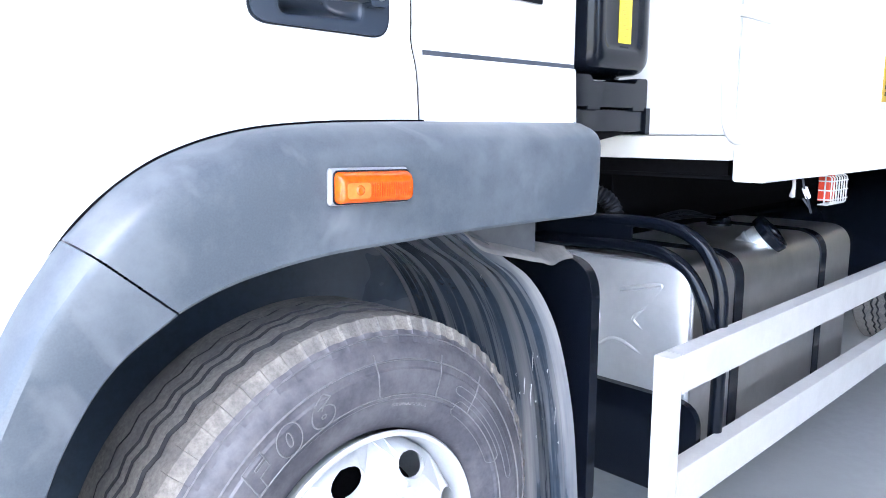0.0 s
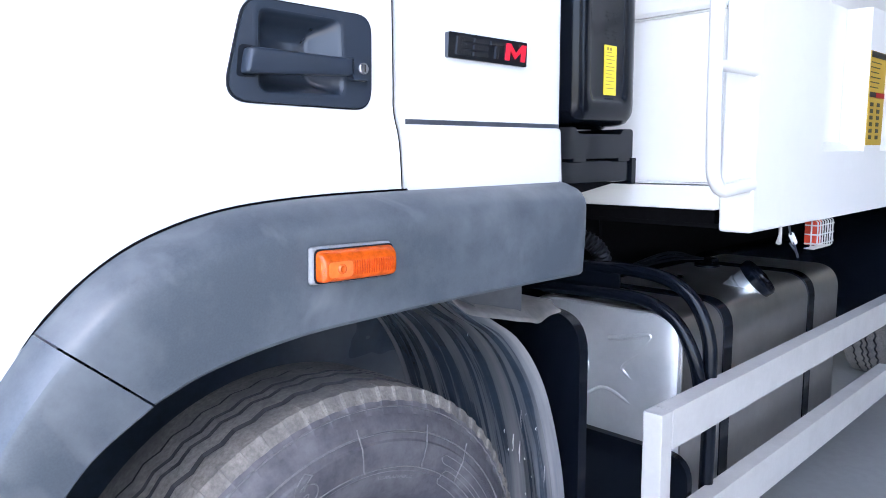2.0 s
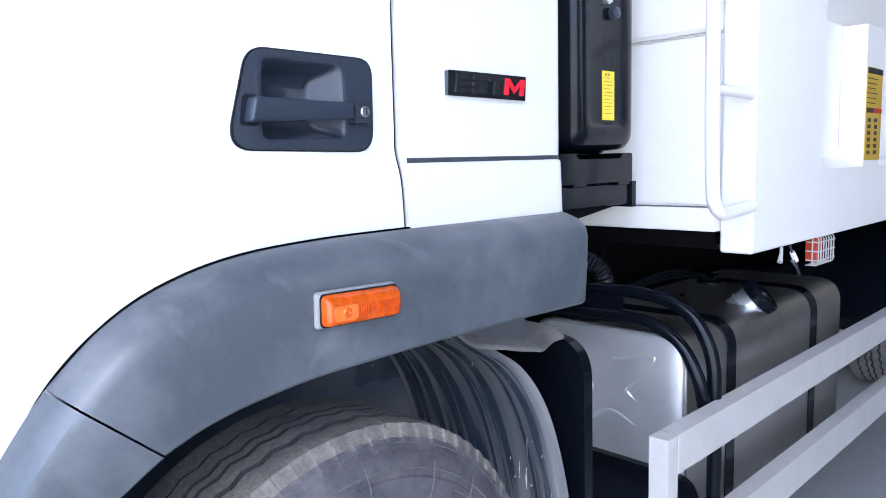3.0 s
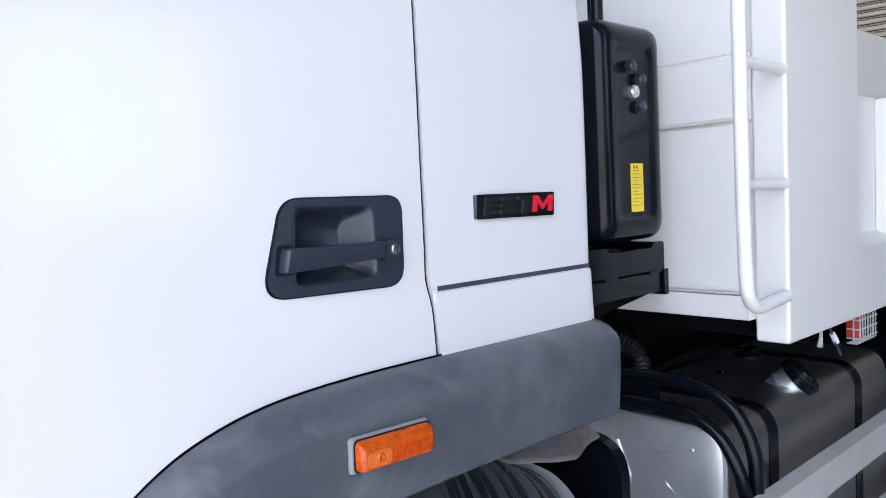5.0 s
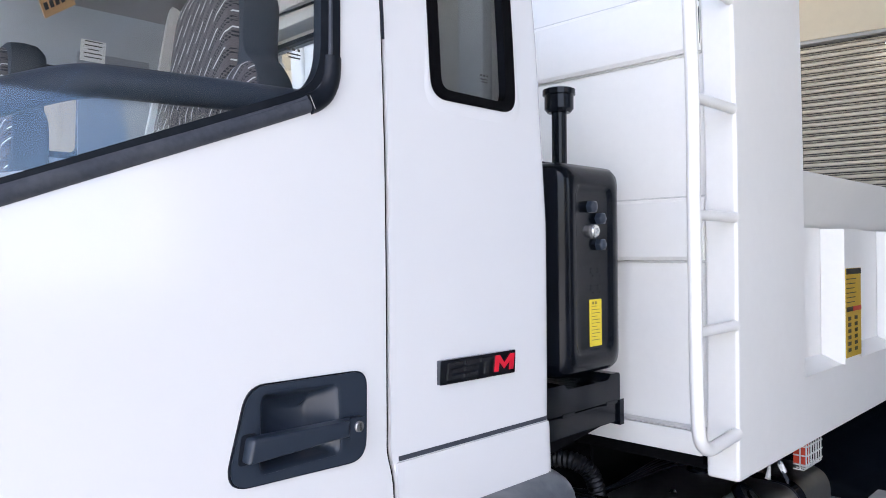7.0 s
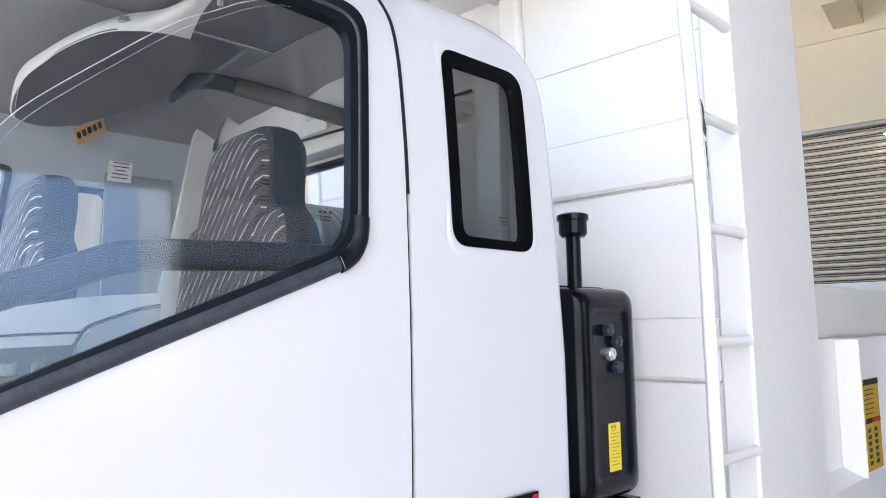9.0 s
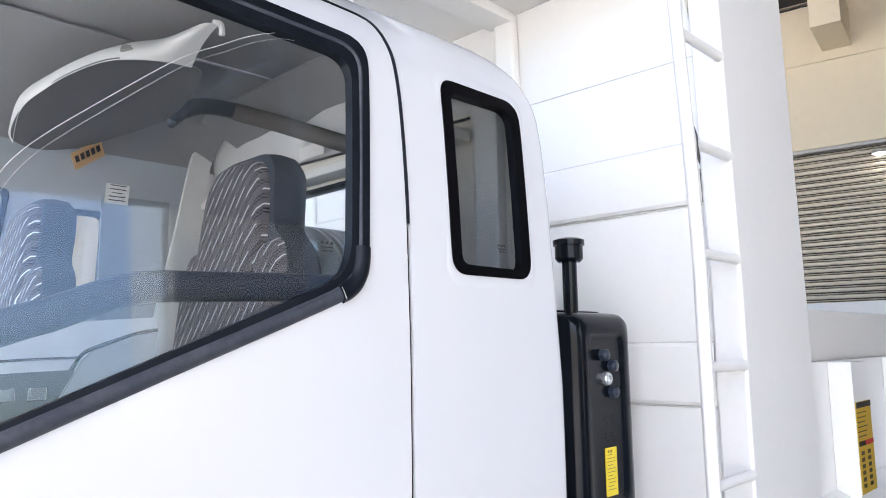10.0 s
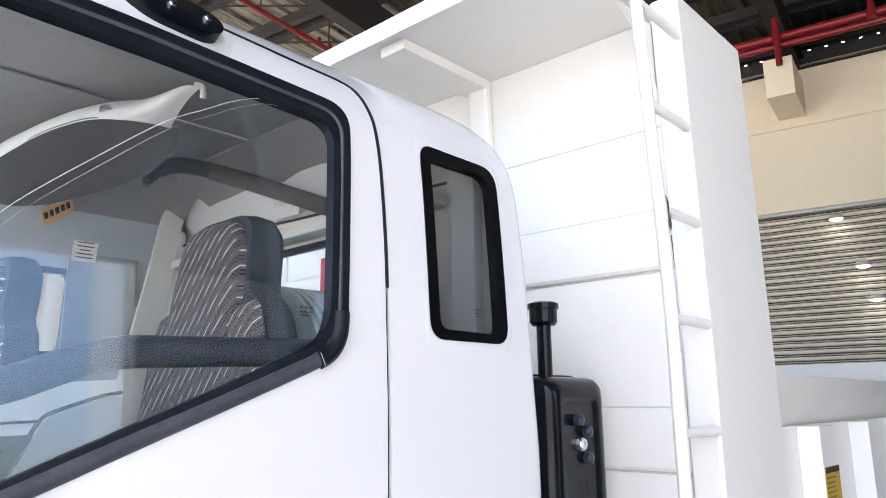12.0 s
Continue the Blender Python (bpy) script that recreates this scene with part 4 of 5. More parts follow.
def guard():
    g = thing("side_guard", "", "")
    g.parent = truck
    part("front_post", cube(0.93, 0.99, -0.15, -0.09, 0.275, 0.764, 0.004), RAILW, g, "white painted square tube")
    part("upper_rail", cube(0.992, 3.25, -0.15, -0.09, 0.645, 0.764, 0.004), RAILW, g, "white painted square tube")
    part("lower_rail", cube(0.992, 3.25, -0.15, -0.09, 0.275, 0.408, 0.004), RAILW, g, "white painted square tube")
    part("hanger", rod(smooth_path([(1.30, 0.65, 0.985), (1.30, 0.45, 0.99), (1.30, 0.25, 0.998), (1.30, 0.11, 0.987), (1.30, 0.012, 0.936), (1.30, -0.046, 0.85), (1.31, -0.066, 0.768), (1.325, -0.07, 0.68)], 6), 0.022, 14), BLACK, g, "black bent tube hanger")
    part("hanger", rod(smooth_path([(1.36, 0.65, 1.06), (1.36, 0.40, 1.072), (1.36, 0.22, 1.078), (1.36, 0.085, 1.062), (1.36, 0.0, 1.018), (1.36, -0.048, 0.95), (1.36, -0.074, 0.87), (1.358, -0.08, 0.77), (1.355, -0.085, 0.6), (1.35, -0.085, 0.28)], 6), 0.023, 14), BLACK, g, "black bent tube hanger")
    part("hanger_plate", cube(1.325, 1.335, 0.24, 0.66, 0.985, 1.062, 0.003), BLACK, g, "black steel plate between the hanger tubes")


guard()


def leaning(bm):
    """The front frame leans forward above the side rails."""
    for z in (2.3, 2.75, 3.2):
        bmesh.ops.bisect_plane(bm, geom=bm.verts[:] + bm.edges[:] + bm.faces[:], plane_co=(0, 0, z), plane_no=(0, 0, 1), dist=1e-6)
    for v in bm.verts:
        v.co.x -= 0.042 * max(0.0, v.co.z - 2.3)
    return bm


def tipper():
    b = thing("tipper_body", "", "")
    b.parent = truck
    X, Y0, Y1 = 1.455, -0.15, 2.35
    for y0, y1 in ((Y0, -0.04), (2.24, Y1)):
        part("corner_post", leaning(cube(X, 2.070, y0, y1, 1.222, 3.64, 0.012, 3)), BODY, b, "wide white folded corner post")
    bm = leaning(cube(X + 0.02, X + 0.06, -0.05, 2.25, 1.30, 3.576))
    part("headboard", bm, BODY, b, "white ribbed steel headboard")
    for z0, z1 in ((1.935, 2.15), (2.632, 2.852)):
        bm = slab([(X + 0.03, z0), (X + 0.004, z0 + 0.002), (X - 0.004, z0 + 0.014), (X - 0.006, z0 + 0.03), (X + 0.006, z1 - 0.012), (X + 0.014, z1), (X + 0.03, z1 + 0.001)], -0.039, 2.239)
        part("pressed_rib", leaning(bm), BODY, b, sharp=20)
        # grey rod drawn for the shade under the rib's lower edge
        part("seam_and_shade_line", leaning(rod([(X + 0.016, -0.039, z0 - 0.003), (X + 0.016, 2.239, z0 - 0.003)], 0.0042, 8)), SEAM_SHADE, b)
        part("seam_and_shade_line", leaning(rod([(X + 0.019, -0.039, z1 + 0.003), (X + 0.019, 2.239, z1 + 0.003)], 0.003, 8)), SEAM_SHADE, b)
    part("seam_and_shade_line", leaning(rod([(X + 0.019, -0.039, 3.16), (X + 0.019, 2.239, 3.16)], 0.0026, 8)), SEAM_SHADE, b)
    part("foot_beam", cube(X - 0.03, X + 0.06, -0.039, 2.239, 1.292, 1.372, 0.006), BODY, b)
    part("foot_flange", cube(X - 0.034, X + 0.018, -0.039, 2.239, 1.376, 1.380), SEAM_SHADE, b)
    part("canopy", cube(0.815, X - 0.03, -0.04, 2.24, 3.577, 3.615, 0.004), BODY, b, "white steel canopy over the cab")
    part("canopy_lip", cube(0.80, 0.814, -0.04, 2.24, 3.555, 3.63), BODY, b)
    part("canopy_beam", cube(0.87, X - 0.055, 0.73, 0.865, 3.53, 3.576, 0.006), BODY, b)
    for y in (0.73, 1.42):
        part("centre_rib", leaning(cube(X - 0.03, X + 0.02, y, y + 0.10, 1.382, 3.575, 0.014, 3)), BODY, b, "white folded stiffener on the headboard")
    gus = slab([(X - 0.26, 3.555), (X - 0.02, 3.555), (X + 0.018, 3.555), (X + 0.018, 3.30), (X - 0.02, 3.36), (X - 0.09, 3.46), (X - 0.17, 3.52)], -0.036, -0.028)
    part("corner_gusset", leaning(gus), BODY, b)
    for y0, y1, s in ((Y0 + 0.01, 0.1, 1), (2.1, Y1 - 0.01, -1)):
        part("top_rail", turned(slab(rounded([(y0 + (0.12 if s > 0 else 0), 2.055), (y1 - (0.12 if s < 0 else 0), 2.055), (y1, 2.275), (y0, 2.275)], 0.010, 3), 2.08, 6.6), Matrix(((0, 1, 0, 0), (1, 0, 0, 0), (0, 0, 1, 0), (0, 0, 0, 1)))), BODY, b, "white box section top rail")
        bm = turned(slab([(y0, 1.222), (y0, 1.478), (y0 + s * 0.0 + (0.14 if s > 0 else 0), 1.545), (y1, 1.545)] + ([(y1, 1.50), (y0 + 0.03, 1.455), (y0 + 0.03, 1.222)] if s > 0 else [(y1, 1.222)]), 2.08, 6.6), Matrix(((0, 1, 0, 0), (1, 0, 0, 0), (0, 0, 1, 0), (0, 0, 0, 1))))
        part("bottom_rail", bm, BODY, b, "white bottom rail with sloped top")
    part("side_sheet", cube(2.08, 6.6, -0.058, -0.040, 1.50, 2.06), BODY, b)
    for k in range(5):
        x = 2.535 + 0.86 * k
        bm = slab([(x - 0.006, -0.060), (x, -0.153), (x + 0.222, -0.153), (x + 0.228, -0.060)], 1.478, 2.056)
        part("side_pillar", turned(bm, Matrix(((1, 0, 0, 0), (0, 0, 1, 0), (0, 1, 0, 0), (0, 0, 0, 1)))), BODY, b)
    part("tailboard", cube(6.6, 6.66, Y0, Y1, 1.22, 2.5), BODY, b)
    # near-black sheet for the shade under the white bed
    part("bed_shade_sheet", cube(X + 0.07, 6.6, -0.03, 2.1, 1.224, 1.238), CHASSIS_SHADE, b)
    part("crossmember", cube(X + 0.062, X + 0.12, 0.0, 2.1, 1.239, 1.36), CHASSIS_SHADE, b)
    part("bed_floor", cube(2.3, 6.6, 0.02, 2.2, 1.24, 1.3), BODY, b)
    lad = thing("ladder", "", "")
    lad.parent = truck
    x0 = 1.180
    part("stile", rod(smooth_path([(x0 - 0.105, -0.138, 3.7), (x0 - 0.078, -0.138, 3.35), (x0 - 0.054, -0.138, 3.07), (x0 - 0.018, -0.138, 2.7), (x0, -0.138, 2.4), (x0 + 0.001, -0.138, 2.1), (x0 + 0.006, -0.138, 1.66), (x0 + 0.015, -0.138, 1.47), (x0 + 0.028, -0.138, 1.405), (x0 + 0.08, -0.138, 1.368), (x0 + 0.16, -0.138, 1.37), (X + 0.01, -0.138, 1.378)], 6), 0.021, 12), BODY, lad, "white round ladder stile")
    for k in range(1, 7):
        z = 1.378 + 0.349 * k
        xs, xe = x0 - max(0.0, z - 2.45) * 0.085, X - max(0.0, z - 2.3) * 0.042
        part("rung", rod([(xs, -0.138, z), (xe - 0.012, -0.138, z), (xe - 0.004, -0.138, z), (xe + 0.002, -0.138, z)], [0.0165, 0.0165, 0.0175, 0.019], 14), BODY, lad)


tipper()


def air_cleaner(a):
    a.parent = truck
    out = rounded([(0.985, 1.56), (1.349, 1.56), (1.349, 2.262), (0.985, 2.262)], 0.055, 7)
    bm = bmesh.new()
    rings = []
    inset = lambda d: [(1.167 + (x - 1.167) * (0.364 - 2 * d) / 0.364, 1.911 + (z - 1.911) * (0.702 - 2 * d) / 0.702) for x, z in out]
    for d, y in ((0.004, 0.46), (0.004, 0.335), (-0.004, 0.33), (-0.004, 0.318), (0.003, 0.315), (0.006, 0.25), (0.012, 0.225), (0.026, 0.206), (0.048, 0.197), (0.072, 0.194), (0.080, 0.198), (0.086, 0.204), (0.095, 0.206)):
        rings.append([bm.verts.new((p[0], y, p[1])) for p in inset(d)])
    for p, q in zip(rings, rings[1:]):
        for k in range(len(p)):
            bm.faces.new((p[k], p[(k + 1) % len(p)], q[(k + 1) % len(p)], q[k]))
    bm.faces.new(rings[-1])
    bm.faces.new(rings[0][::-1])
    part("housing", bm, BLACK, a, "glossy black air cleaner housing", sharp=40)
    part("yellow_label", cube(1.148, 1.214, 0.2025, 0.2065, 1.66, 1.813), YELLOW, a)
    part("intake_pipe", rod([(1.122, 0.30, 2.2), (1.122, 0.30, 2.45)], 0.025, 20), BLACK, a)
    part("intake_cap", lathe(bmesh.new(), [(0.0, 2.43), (0.038, 2.43), (0.048, 2.442), (0.048, 2.485), (0.054, 2.488), (0.054, 2.506), (0.040, 2.512), (0.0, 2.514)], (1.122, 0.30, 0), "z", 28), BLACK, a)
    plate = slab(rounded([(0.86, 1.462), (1.328, 1.462), (1.328, 1.556), (1.27, 1.556), (1.255, 1.538), (1.02, 1.538), (1.005, 1.556), (0.86, 1.556)], [0.004, 0.006, 0.012, 0.006, 0.01, 0.01, 0.006, 0.004], 3), 0.205, 0.50)
    part("bracket", plate, BLACK, a, "black folded steel bracket")
    # near-black sheet for the shade below the bracket
    part("bracket_shade_sheet", slab([(0.70, 1.30), (0.80, 1.318), (1.322, 1.388), (1.322, 1.40), (0.70, 1.42)], 0.235, 0.50), CHASSIS_SHADE, a)
    part("lower_bracket", cube(0.9, 1.325, 0.215, 0.5, 1.385, 1.455, 0.006), BLACK, a)
    end = cube(1.327, 1.331, 0.205, 0.5, 1.375, 1.462)
    block(end, 1.331, 1.352, 0.205, 0.209, 1.375, 1.462)
    block(end, 1.331, 1.352, 0.3, 0.304, 1.375, 1.462)
    part("channel_end", end, BLACK, a)
    for x in (0.99, 1.24):
        part("bracket_clip", cube(x, x + 0.07, 0.203, 0.24, 1.452, 1.466, 0.003), BLACK, a)


cleaner = thing("air_cleaner", "", "")
air_cleaner(cleaner)


def seat(y, x=0.0):
    s = thing("seat", "", "")
    s.parent = truck
    at = pose(x + 0.04, y, 0, 0, 0, 0)
    back = rounded([(-0.29, 1.75), (0.29, 1.75), (0.30, 2.27), (0.245, 2.41), (0.172, 2.46), (0.148, 2.668), (-0.148, 2.668), (-0.172, 2.46), (-0.245, 2.41), (-0.30, 2.27)], [0.05, 0.05, 0.14, 0.05, 0.04, 0.08, 0.08, 0.04, 0.05, 0.14], 6)
    low = rounded([(-0.26, 1.76), (0.26, 1.76), (0.268, 2.30), (0.235, 2.425), (0.165, 2.42), (0.15, 2.32), (-0.15, 2.32), (-0.165, 2.42), (-0.235, 2.425), (-0.268, 2.30)], [0.05, 0.05, 0.06, 0.045, 0.03, 0.03, 0.03, 0.03, 0.045, 0.06], 5)
    head = rounded([(-0.13, 2.28), (0.13, 2.28), (0.165, 2.40), (0.135, 2.648), (-0.135, 2.648), (-0.165, 2.40)], [0.05, 0.05, 0.06, 0.09, 0.09, 0.06], 6)

    def shell_of(outline, steps):
        bm = bmesh.new()
        rings = [[bm.verts.new((xx - 0.1 * (2.66 - p[1]), p[0], p[1])) for p in shrink(outline, d)] for xx, d in steps]
        for p, q in zip(rings, rings[1:]):
            for k in range(len(p)):
                bm.faces.new((p[k], p[(k + 1) % len(p)], q[(k + 1) % len(p)], q[k]))
        bm.faces.new(rings[0][::-1])
        bm.faces.new(rings[-1])
        return turned(bm, at)

    part("backrest", shell_of(back, ((0.125, 0.07), (0.115, 0.025), (0.09, 0.004), (0.05, 0.0), (0.01, 0.006), (0.004, 0.03))), SEATSIDE, s, "dark grey cloth seat back", sharp=50)
    part("backrest_cover", shell_of(low, ((0.008, 0.0), (0.0, 0.004), (-0.012, 0.016), (-0.018, 0.05), (-0.018, 0.10))), CLOTH, s, "grey patterned cloth with white dashes", sharp=50)
    part("headrest_cover", shell_of(head, ((0.02, 0.0), (-0.012, 0.002), (-0.026, 0.014), (-0.034, 0.045), (-0.036, 0.08))), CLOTH, s, "grey patterned cloth with white dashes", sharp=50)
    part("cushion", cube(x - 0.5, x + 0.03, y - 0.26, y + 0.26, 1.66, 1.84, 0.06, 4), CLOTH, s)
    return s


seat(0.595)
seat(1.60, -0.24)


# ---- fittings on the cab ----
def door_handle():
    h = part("handle_bezel", sheet(HAND, [rounded([(-0.190, 1.585), (-0.012, 1.588), (-0.012, 1.724), (-0.180, 1.727)], 0.018, 5)], -0.006, 0.02), [HANDLE, HANDLE], door, "black door handle bezel", recalc=False)
    part("bezel_rim", sheet(shrink(HAND, -0.004), [shrink(HAND, 0.003)], -0.003, 0.012), [RUBBER, RUBBER], door, recalc=False)
    loop = rounded([(-0.190, 1.585), (-0.012, 1.588), (-0.012, 1.724), (-0.180, 1.727)], 0.018, 5)
    bm = bmesh.new()
    rings = []
    for d, o, dx in ((-0.012, -0.0062, 0), (-0.004, -0.0068, 0), (0.002, -0.005, 0), (0.007, 0.0, 0), (0.012, 0.010, -0.004), (0.022, 0.028, -0.010), (0.034, 0.040, -0.012), (0.055, 0.046, -0.012)):
        rings.append([bm.verts.new(on_cab(p[0] + dx * (1 if p[0] > -0.05 else 0), s_of(p[1]), o)) for p in shrink(loop, d)])
    for p, q in zip(rings, rings[1:]):
        for k in range(len(p)):
            bm.faces.new((p[k], p[(k + 1) % len(p)], q[(k + 1) % len(p)], q[k]))
    bm.faces.new(rings[-1])
    part("handle_cup", bm, HANDLE, door, "black recessed finger cup", sharp=80)
    lever = slab(rounded([(-0.222, 1.614), (-0.005, 1.624), (-0.005, 1.654), (-0.212, 1.657)], [0.008, 0.003, 0.003, 0.008], 4), -0.024, 0.004)
    bmesh.ops.bevel(lever, geom=[e for e in lever.edges if abs(e.verts[0].co.y + 0.024) < 1e-4 and abs(e.verts[1].co.y + 0.024) < 1e-4 and len(e.link_faces) == 2 and e.calc_face_angle(0) > 0.5], offset=0.006, segments=3, profile=0.5, affect="EDGES")
    part("pull_lever", lever, HANDLE, door, "black pull lever")
    lock = slab(rounded([(-0.003, 1.617), (0.036, 1.617), (0.037, 1.655), (-0.003, 1.656)], 0.005, 3), -0.016, 0.004)
    part("lock_block", lock, HANDLE, door)
    part("key_lock", lathe(bmesh.new(), [(0.0, -0.021), (0.009, -0.021), (0.0105, -0.019), (0.0105, -0.01)], (0.020, 0, 1.638), n=20), mat("worn_chrome", (0.42, 0.42, 0.43), 0.3, 1.0), door, "chrome key lock")
    part("key_slot", cube(0.019, 0.0215, -0.0225, -0.020, 1.631, 1.645), INK, door)
    part("lever_pocket", sheet(rounded([(-0.229, 1.609), (-0.19, 1.610), (-0.19, 1.661), (-0.220, 1.662)], 0.008, 3), [], -0.0075, 0.004), [RUBBER, RUBBER], door, recalc=False)


door_handle()


def badge():
    x0, x1, z0, z1 = 0.262, 0.516, 1.681, 1.734
    part("badge_plate", slab(rounded([(x0 - 0.003, z0), (x1, z0 - 0.002), (x1 + 0.003, z1), (x0, z1)], 0.004, 3), 0.002, 0.016), mat("dark_chrome", (0.11, 0.12, 0.14), 0.05, 1.0), shell, "dark chrome badge plate with black and red letters")
    black = mat("badge_black", (0.015, 0.015, 0.017), 0.2, 0, coat=0.4)
    red = mat("badge_red", (0.62, 0.01, 0.03), 0.35)
    def bar(pts, material, name):
        part(name, slab(pts, -0.001, 0.004), material, shell)
    def P(u, v):
        return (x0 + 0.022 + u * 0.226 + (v - 0.5) * 0.006, z0 + 0.008 + v * 0.038)
    for k in range(3):
        u = 0.235 * k
        for a, b in (((0.052 if k == 0 else 0.0, 0.0), (0.20, 0.24)), ((0.052 if k == 0 else 0.0, 0.38), (0.20, 0.62)), ((0.052 if k == 0 else 0.0, 0.76), (0.20, 1.0))):
            if k == 2 and a[1] < 0.7:
                continue
            bar([P(u + a[0], a[1]), P(u + b[0], a[1]), P(u + b[0], b[1]), P(u + a[0], b[1])], black, "badge_bar")
    bar([P(0, 0), P(0.05, 0), P(0.05, 1), P(0, 1)], black, "badge_bar")
    bar([P(0.545, 0), P(0.60, 0), P(0.60, 0.76), P(0.545, 0.76)], black, "badge_bar")
    bar([P(0.70, 0), P(0.76, 0), P(0.76, 1), P(0.70, 1)], red, "badge_red_bar")
    bar([P(0.94, 0), P(1.0, 0), P(1.0, 1), P(0.94, 1)], red, "badge_red_bar")
    bar([P(0.76, 0.62), P(0.76, 1.0), P(0.85, 0.45), P(0.94, 1.0), P(0.94, 0.62), P(0.85, 0.12)], red, "badge_red_bar")


badge()


def mirror_mount():
    loop = rounded([(-0.64, 3.05), (-0.463, 2.943), (-0.435, 2.909), (-0.395, 2.891), (-0.292, 2.883), (-0.262, 2.896), (-0.250, 2.925), (-0.276, 2.955), (-0.33, 2.982), (-0.40, 3.02), (-0.52, 3.075)], [0.01, 0.03, 0.03, 0.03, 0.015, 0.012, 0.012, 0.03, 0.03, 0.02, 0.01], 3)
    m = part("mirror_mount", sheet(loop, [], -0.028, 0.03), [BLACK, BLACK], door, "black mirror arm mount with bolts", recalc=False)
    for x in (-0.364, -0.288):
        c = on_cab(x, s_of(2.922), -0.028)
        part("bolt", turned(lathe(bmesh.new(), [(0.010, 0.0), (0.010, 0.003), (0.0065, 0.003), (0.0065, 0.009), (0.0, 0.010)], (0, 0, 0), "z", 6), Matrix.Translation(c) @ pose(0, 0, 0, 65, 0, 0)), CHROME, door)


mirror_mount()


def interior():
    """What shows through the windows: grab bar, shelf, stickers, trim."""
    part("door_grab_bar", rod(smooth_path([(-0.80, 0.125, 2.135), (-0.70, 0.135, 2.165), (-0.602, 0.14, 2.200), (-0.557, 0.14, 2.214), (-0.512, 0.14, 2.232), (-0.45, 0.14, 2.255), (-0.391, 0.14, 2.266), (-0.286, 0.14, 2.271), (-0.168, 0.14, 2.276), (-0.034, 0.14, 2.281), (0.06, 0.13, 2.283)], 6), 0.029, 16), NAVYTRIM, truck, "navy grey padded door grab bar")
    rim = [(-0.293, 1.417), (-0.297, 1.142), (-0.282, 0.964), (-0.247, 0.82), (-0.194, 0.754), (-0.127, 0.717), (-0.061, 0.708), (-0.020, 0.735), (0.025, 0.84), (0.070, 1.02)]
    plan = [tuple(p) for p in smooth_path(rim + [(0.096, 1.22), (0.06, 1.50), (0.0, 1.78), (-0.10, 1.90), (-0.22, 1.80)], 5, closed=True)]
    xy = Matrix(((1, 0, 0, 0), (0, 0, 1, 0), (0, 1, 0, 0), (0, 0, 0, 1)))
    shelf = part("overhead_console", turned(slab(plan, 2.929, 2.933), xy), CONSOLE, truck, "dark grey overhead console with pale lip")
    low_edge = smooth_path([(-0.20, 1.86)] + rim[:7], 5)
    top_edge = smooth_path([(-0.20, 1.92), (-0.276, 1.494), (-0.265, 1.209), (-0.234, 0.984), (-0.187, 0.831), (-0.126, 0.726), (-0.098, 0.579), (-0.062, 0.558)], 5)
    bm = bmesh.new()
    rings = []
    for p, q in zip(low_edge, top_edge):
        rings.append([bm.verts.new((p[0] + (q[0] - p[0]) * u - 0.012 * math.sin(math.pi * u), p[1] + (q[1] - p[1]) * u - 0.012 * math.sin(math.pi * u), 2.926 + 0.074 * u)) for u in (0, 0.15, 0.35, 0.6, 0.85, 1.0)])
    for p, q in zip(rings, rings[1:]):
        for k in range(5):
            bm.faces.new((p[k], p[k + 1], q[k + 1], q[k]))
    part("console_lip", bm, LIPGREY, shelf, "pale curved console lip", sharp=60)
    part("console_lamp", turned(cube(-0.045, 0.045, -0.005, 0.005, -0.016, 0.016, 0.004), pose(-0.186, 0.765, 2.962, -42, 0, -38)), mat("lamp_lens_grey", (0.30, 0.30, 0.28), 0.3, 0, 0.05, 90), shelf)
    part("console_hook", rod(smooth_path([(-0.075, 0.565, 3.006), (-0.060, 0.556, 3.004), (-0.050, 0.562, 2.992), (-0.046, 0.57, 2.98)], 5), 0.008, 8), LIPGREY, shelf)
    part("pillar_cover", turned(slab(rounded([(0.28, 1.9), (0.40, 1.9), (0.525, 2.5), (0.552, 2.66), (0.592, 2.99), (0.64, 3.02), (0.64, 3.09), (0.54, 3.09), (0.50, 2.99), (0.436, 2.64), (0.405, 2.5)], [0, 0, 0.05, 0.05, 0.05, 0.02, 0.02, 0.07, 0.05, 0.05, 0.05], 4), 1.85, 1.87), Matrix.Identity(4)), TRIM, truck, "pale belt pillar cover")
    part("pillar_grip", rod(smooth_path([(0.108, 1.2, 2.905), (0.122, 1.2, 2.94), (0.151, 1.2, 2.970), (0.205, 1.2, 2.998), (0.268, 1.2, 3.010), (0.355, 1.2, 3.012)], 6), [0.012] * 3 + [0.020] * 3 + [0.026] * 6 + [0.030] * 19, 12), DARKTRIM, truck)
    part("roof_side_beam", rod([(0.345, 1.2, 3.010), (0.45, 1.09, 2.965), (0.55, 0.98, 2.915), (0.625, 0.86, 2.862)], 0.032, 12), mat("brown_grey_trim", (0.10, 0.093, 0.085), 0.7, 0, 0.06, 120), truck, "brown grey lined beam under the cab roof")
    part("wall_plate", cube(0.632, 0.638, 1.05, 1.21, 2.875, 2.965, 0.002), TRIM, truck)
    part("wire_clip", cube(0.610, 0.638, 1.46, 1.50, 2.825, 2.875, 0.004), DARKTRIM, truck)
    for y in (0.62, 1.9):
        part("pillar_trim", cube(0.60, 0.645, y + (0.0 if y > 1 else -0.45), y + (0.12 if y > 1 else -0.35), 1.5, 2.95, 0.015), TRIM, truck)
    part("back_shelf_trim", cube(0.55, 0.637, 0.3, 1.9, 2.76, 2.80, 0.012), TRIM, truck)
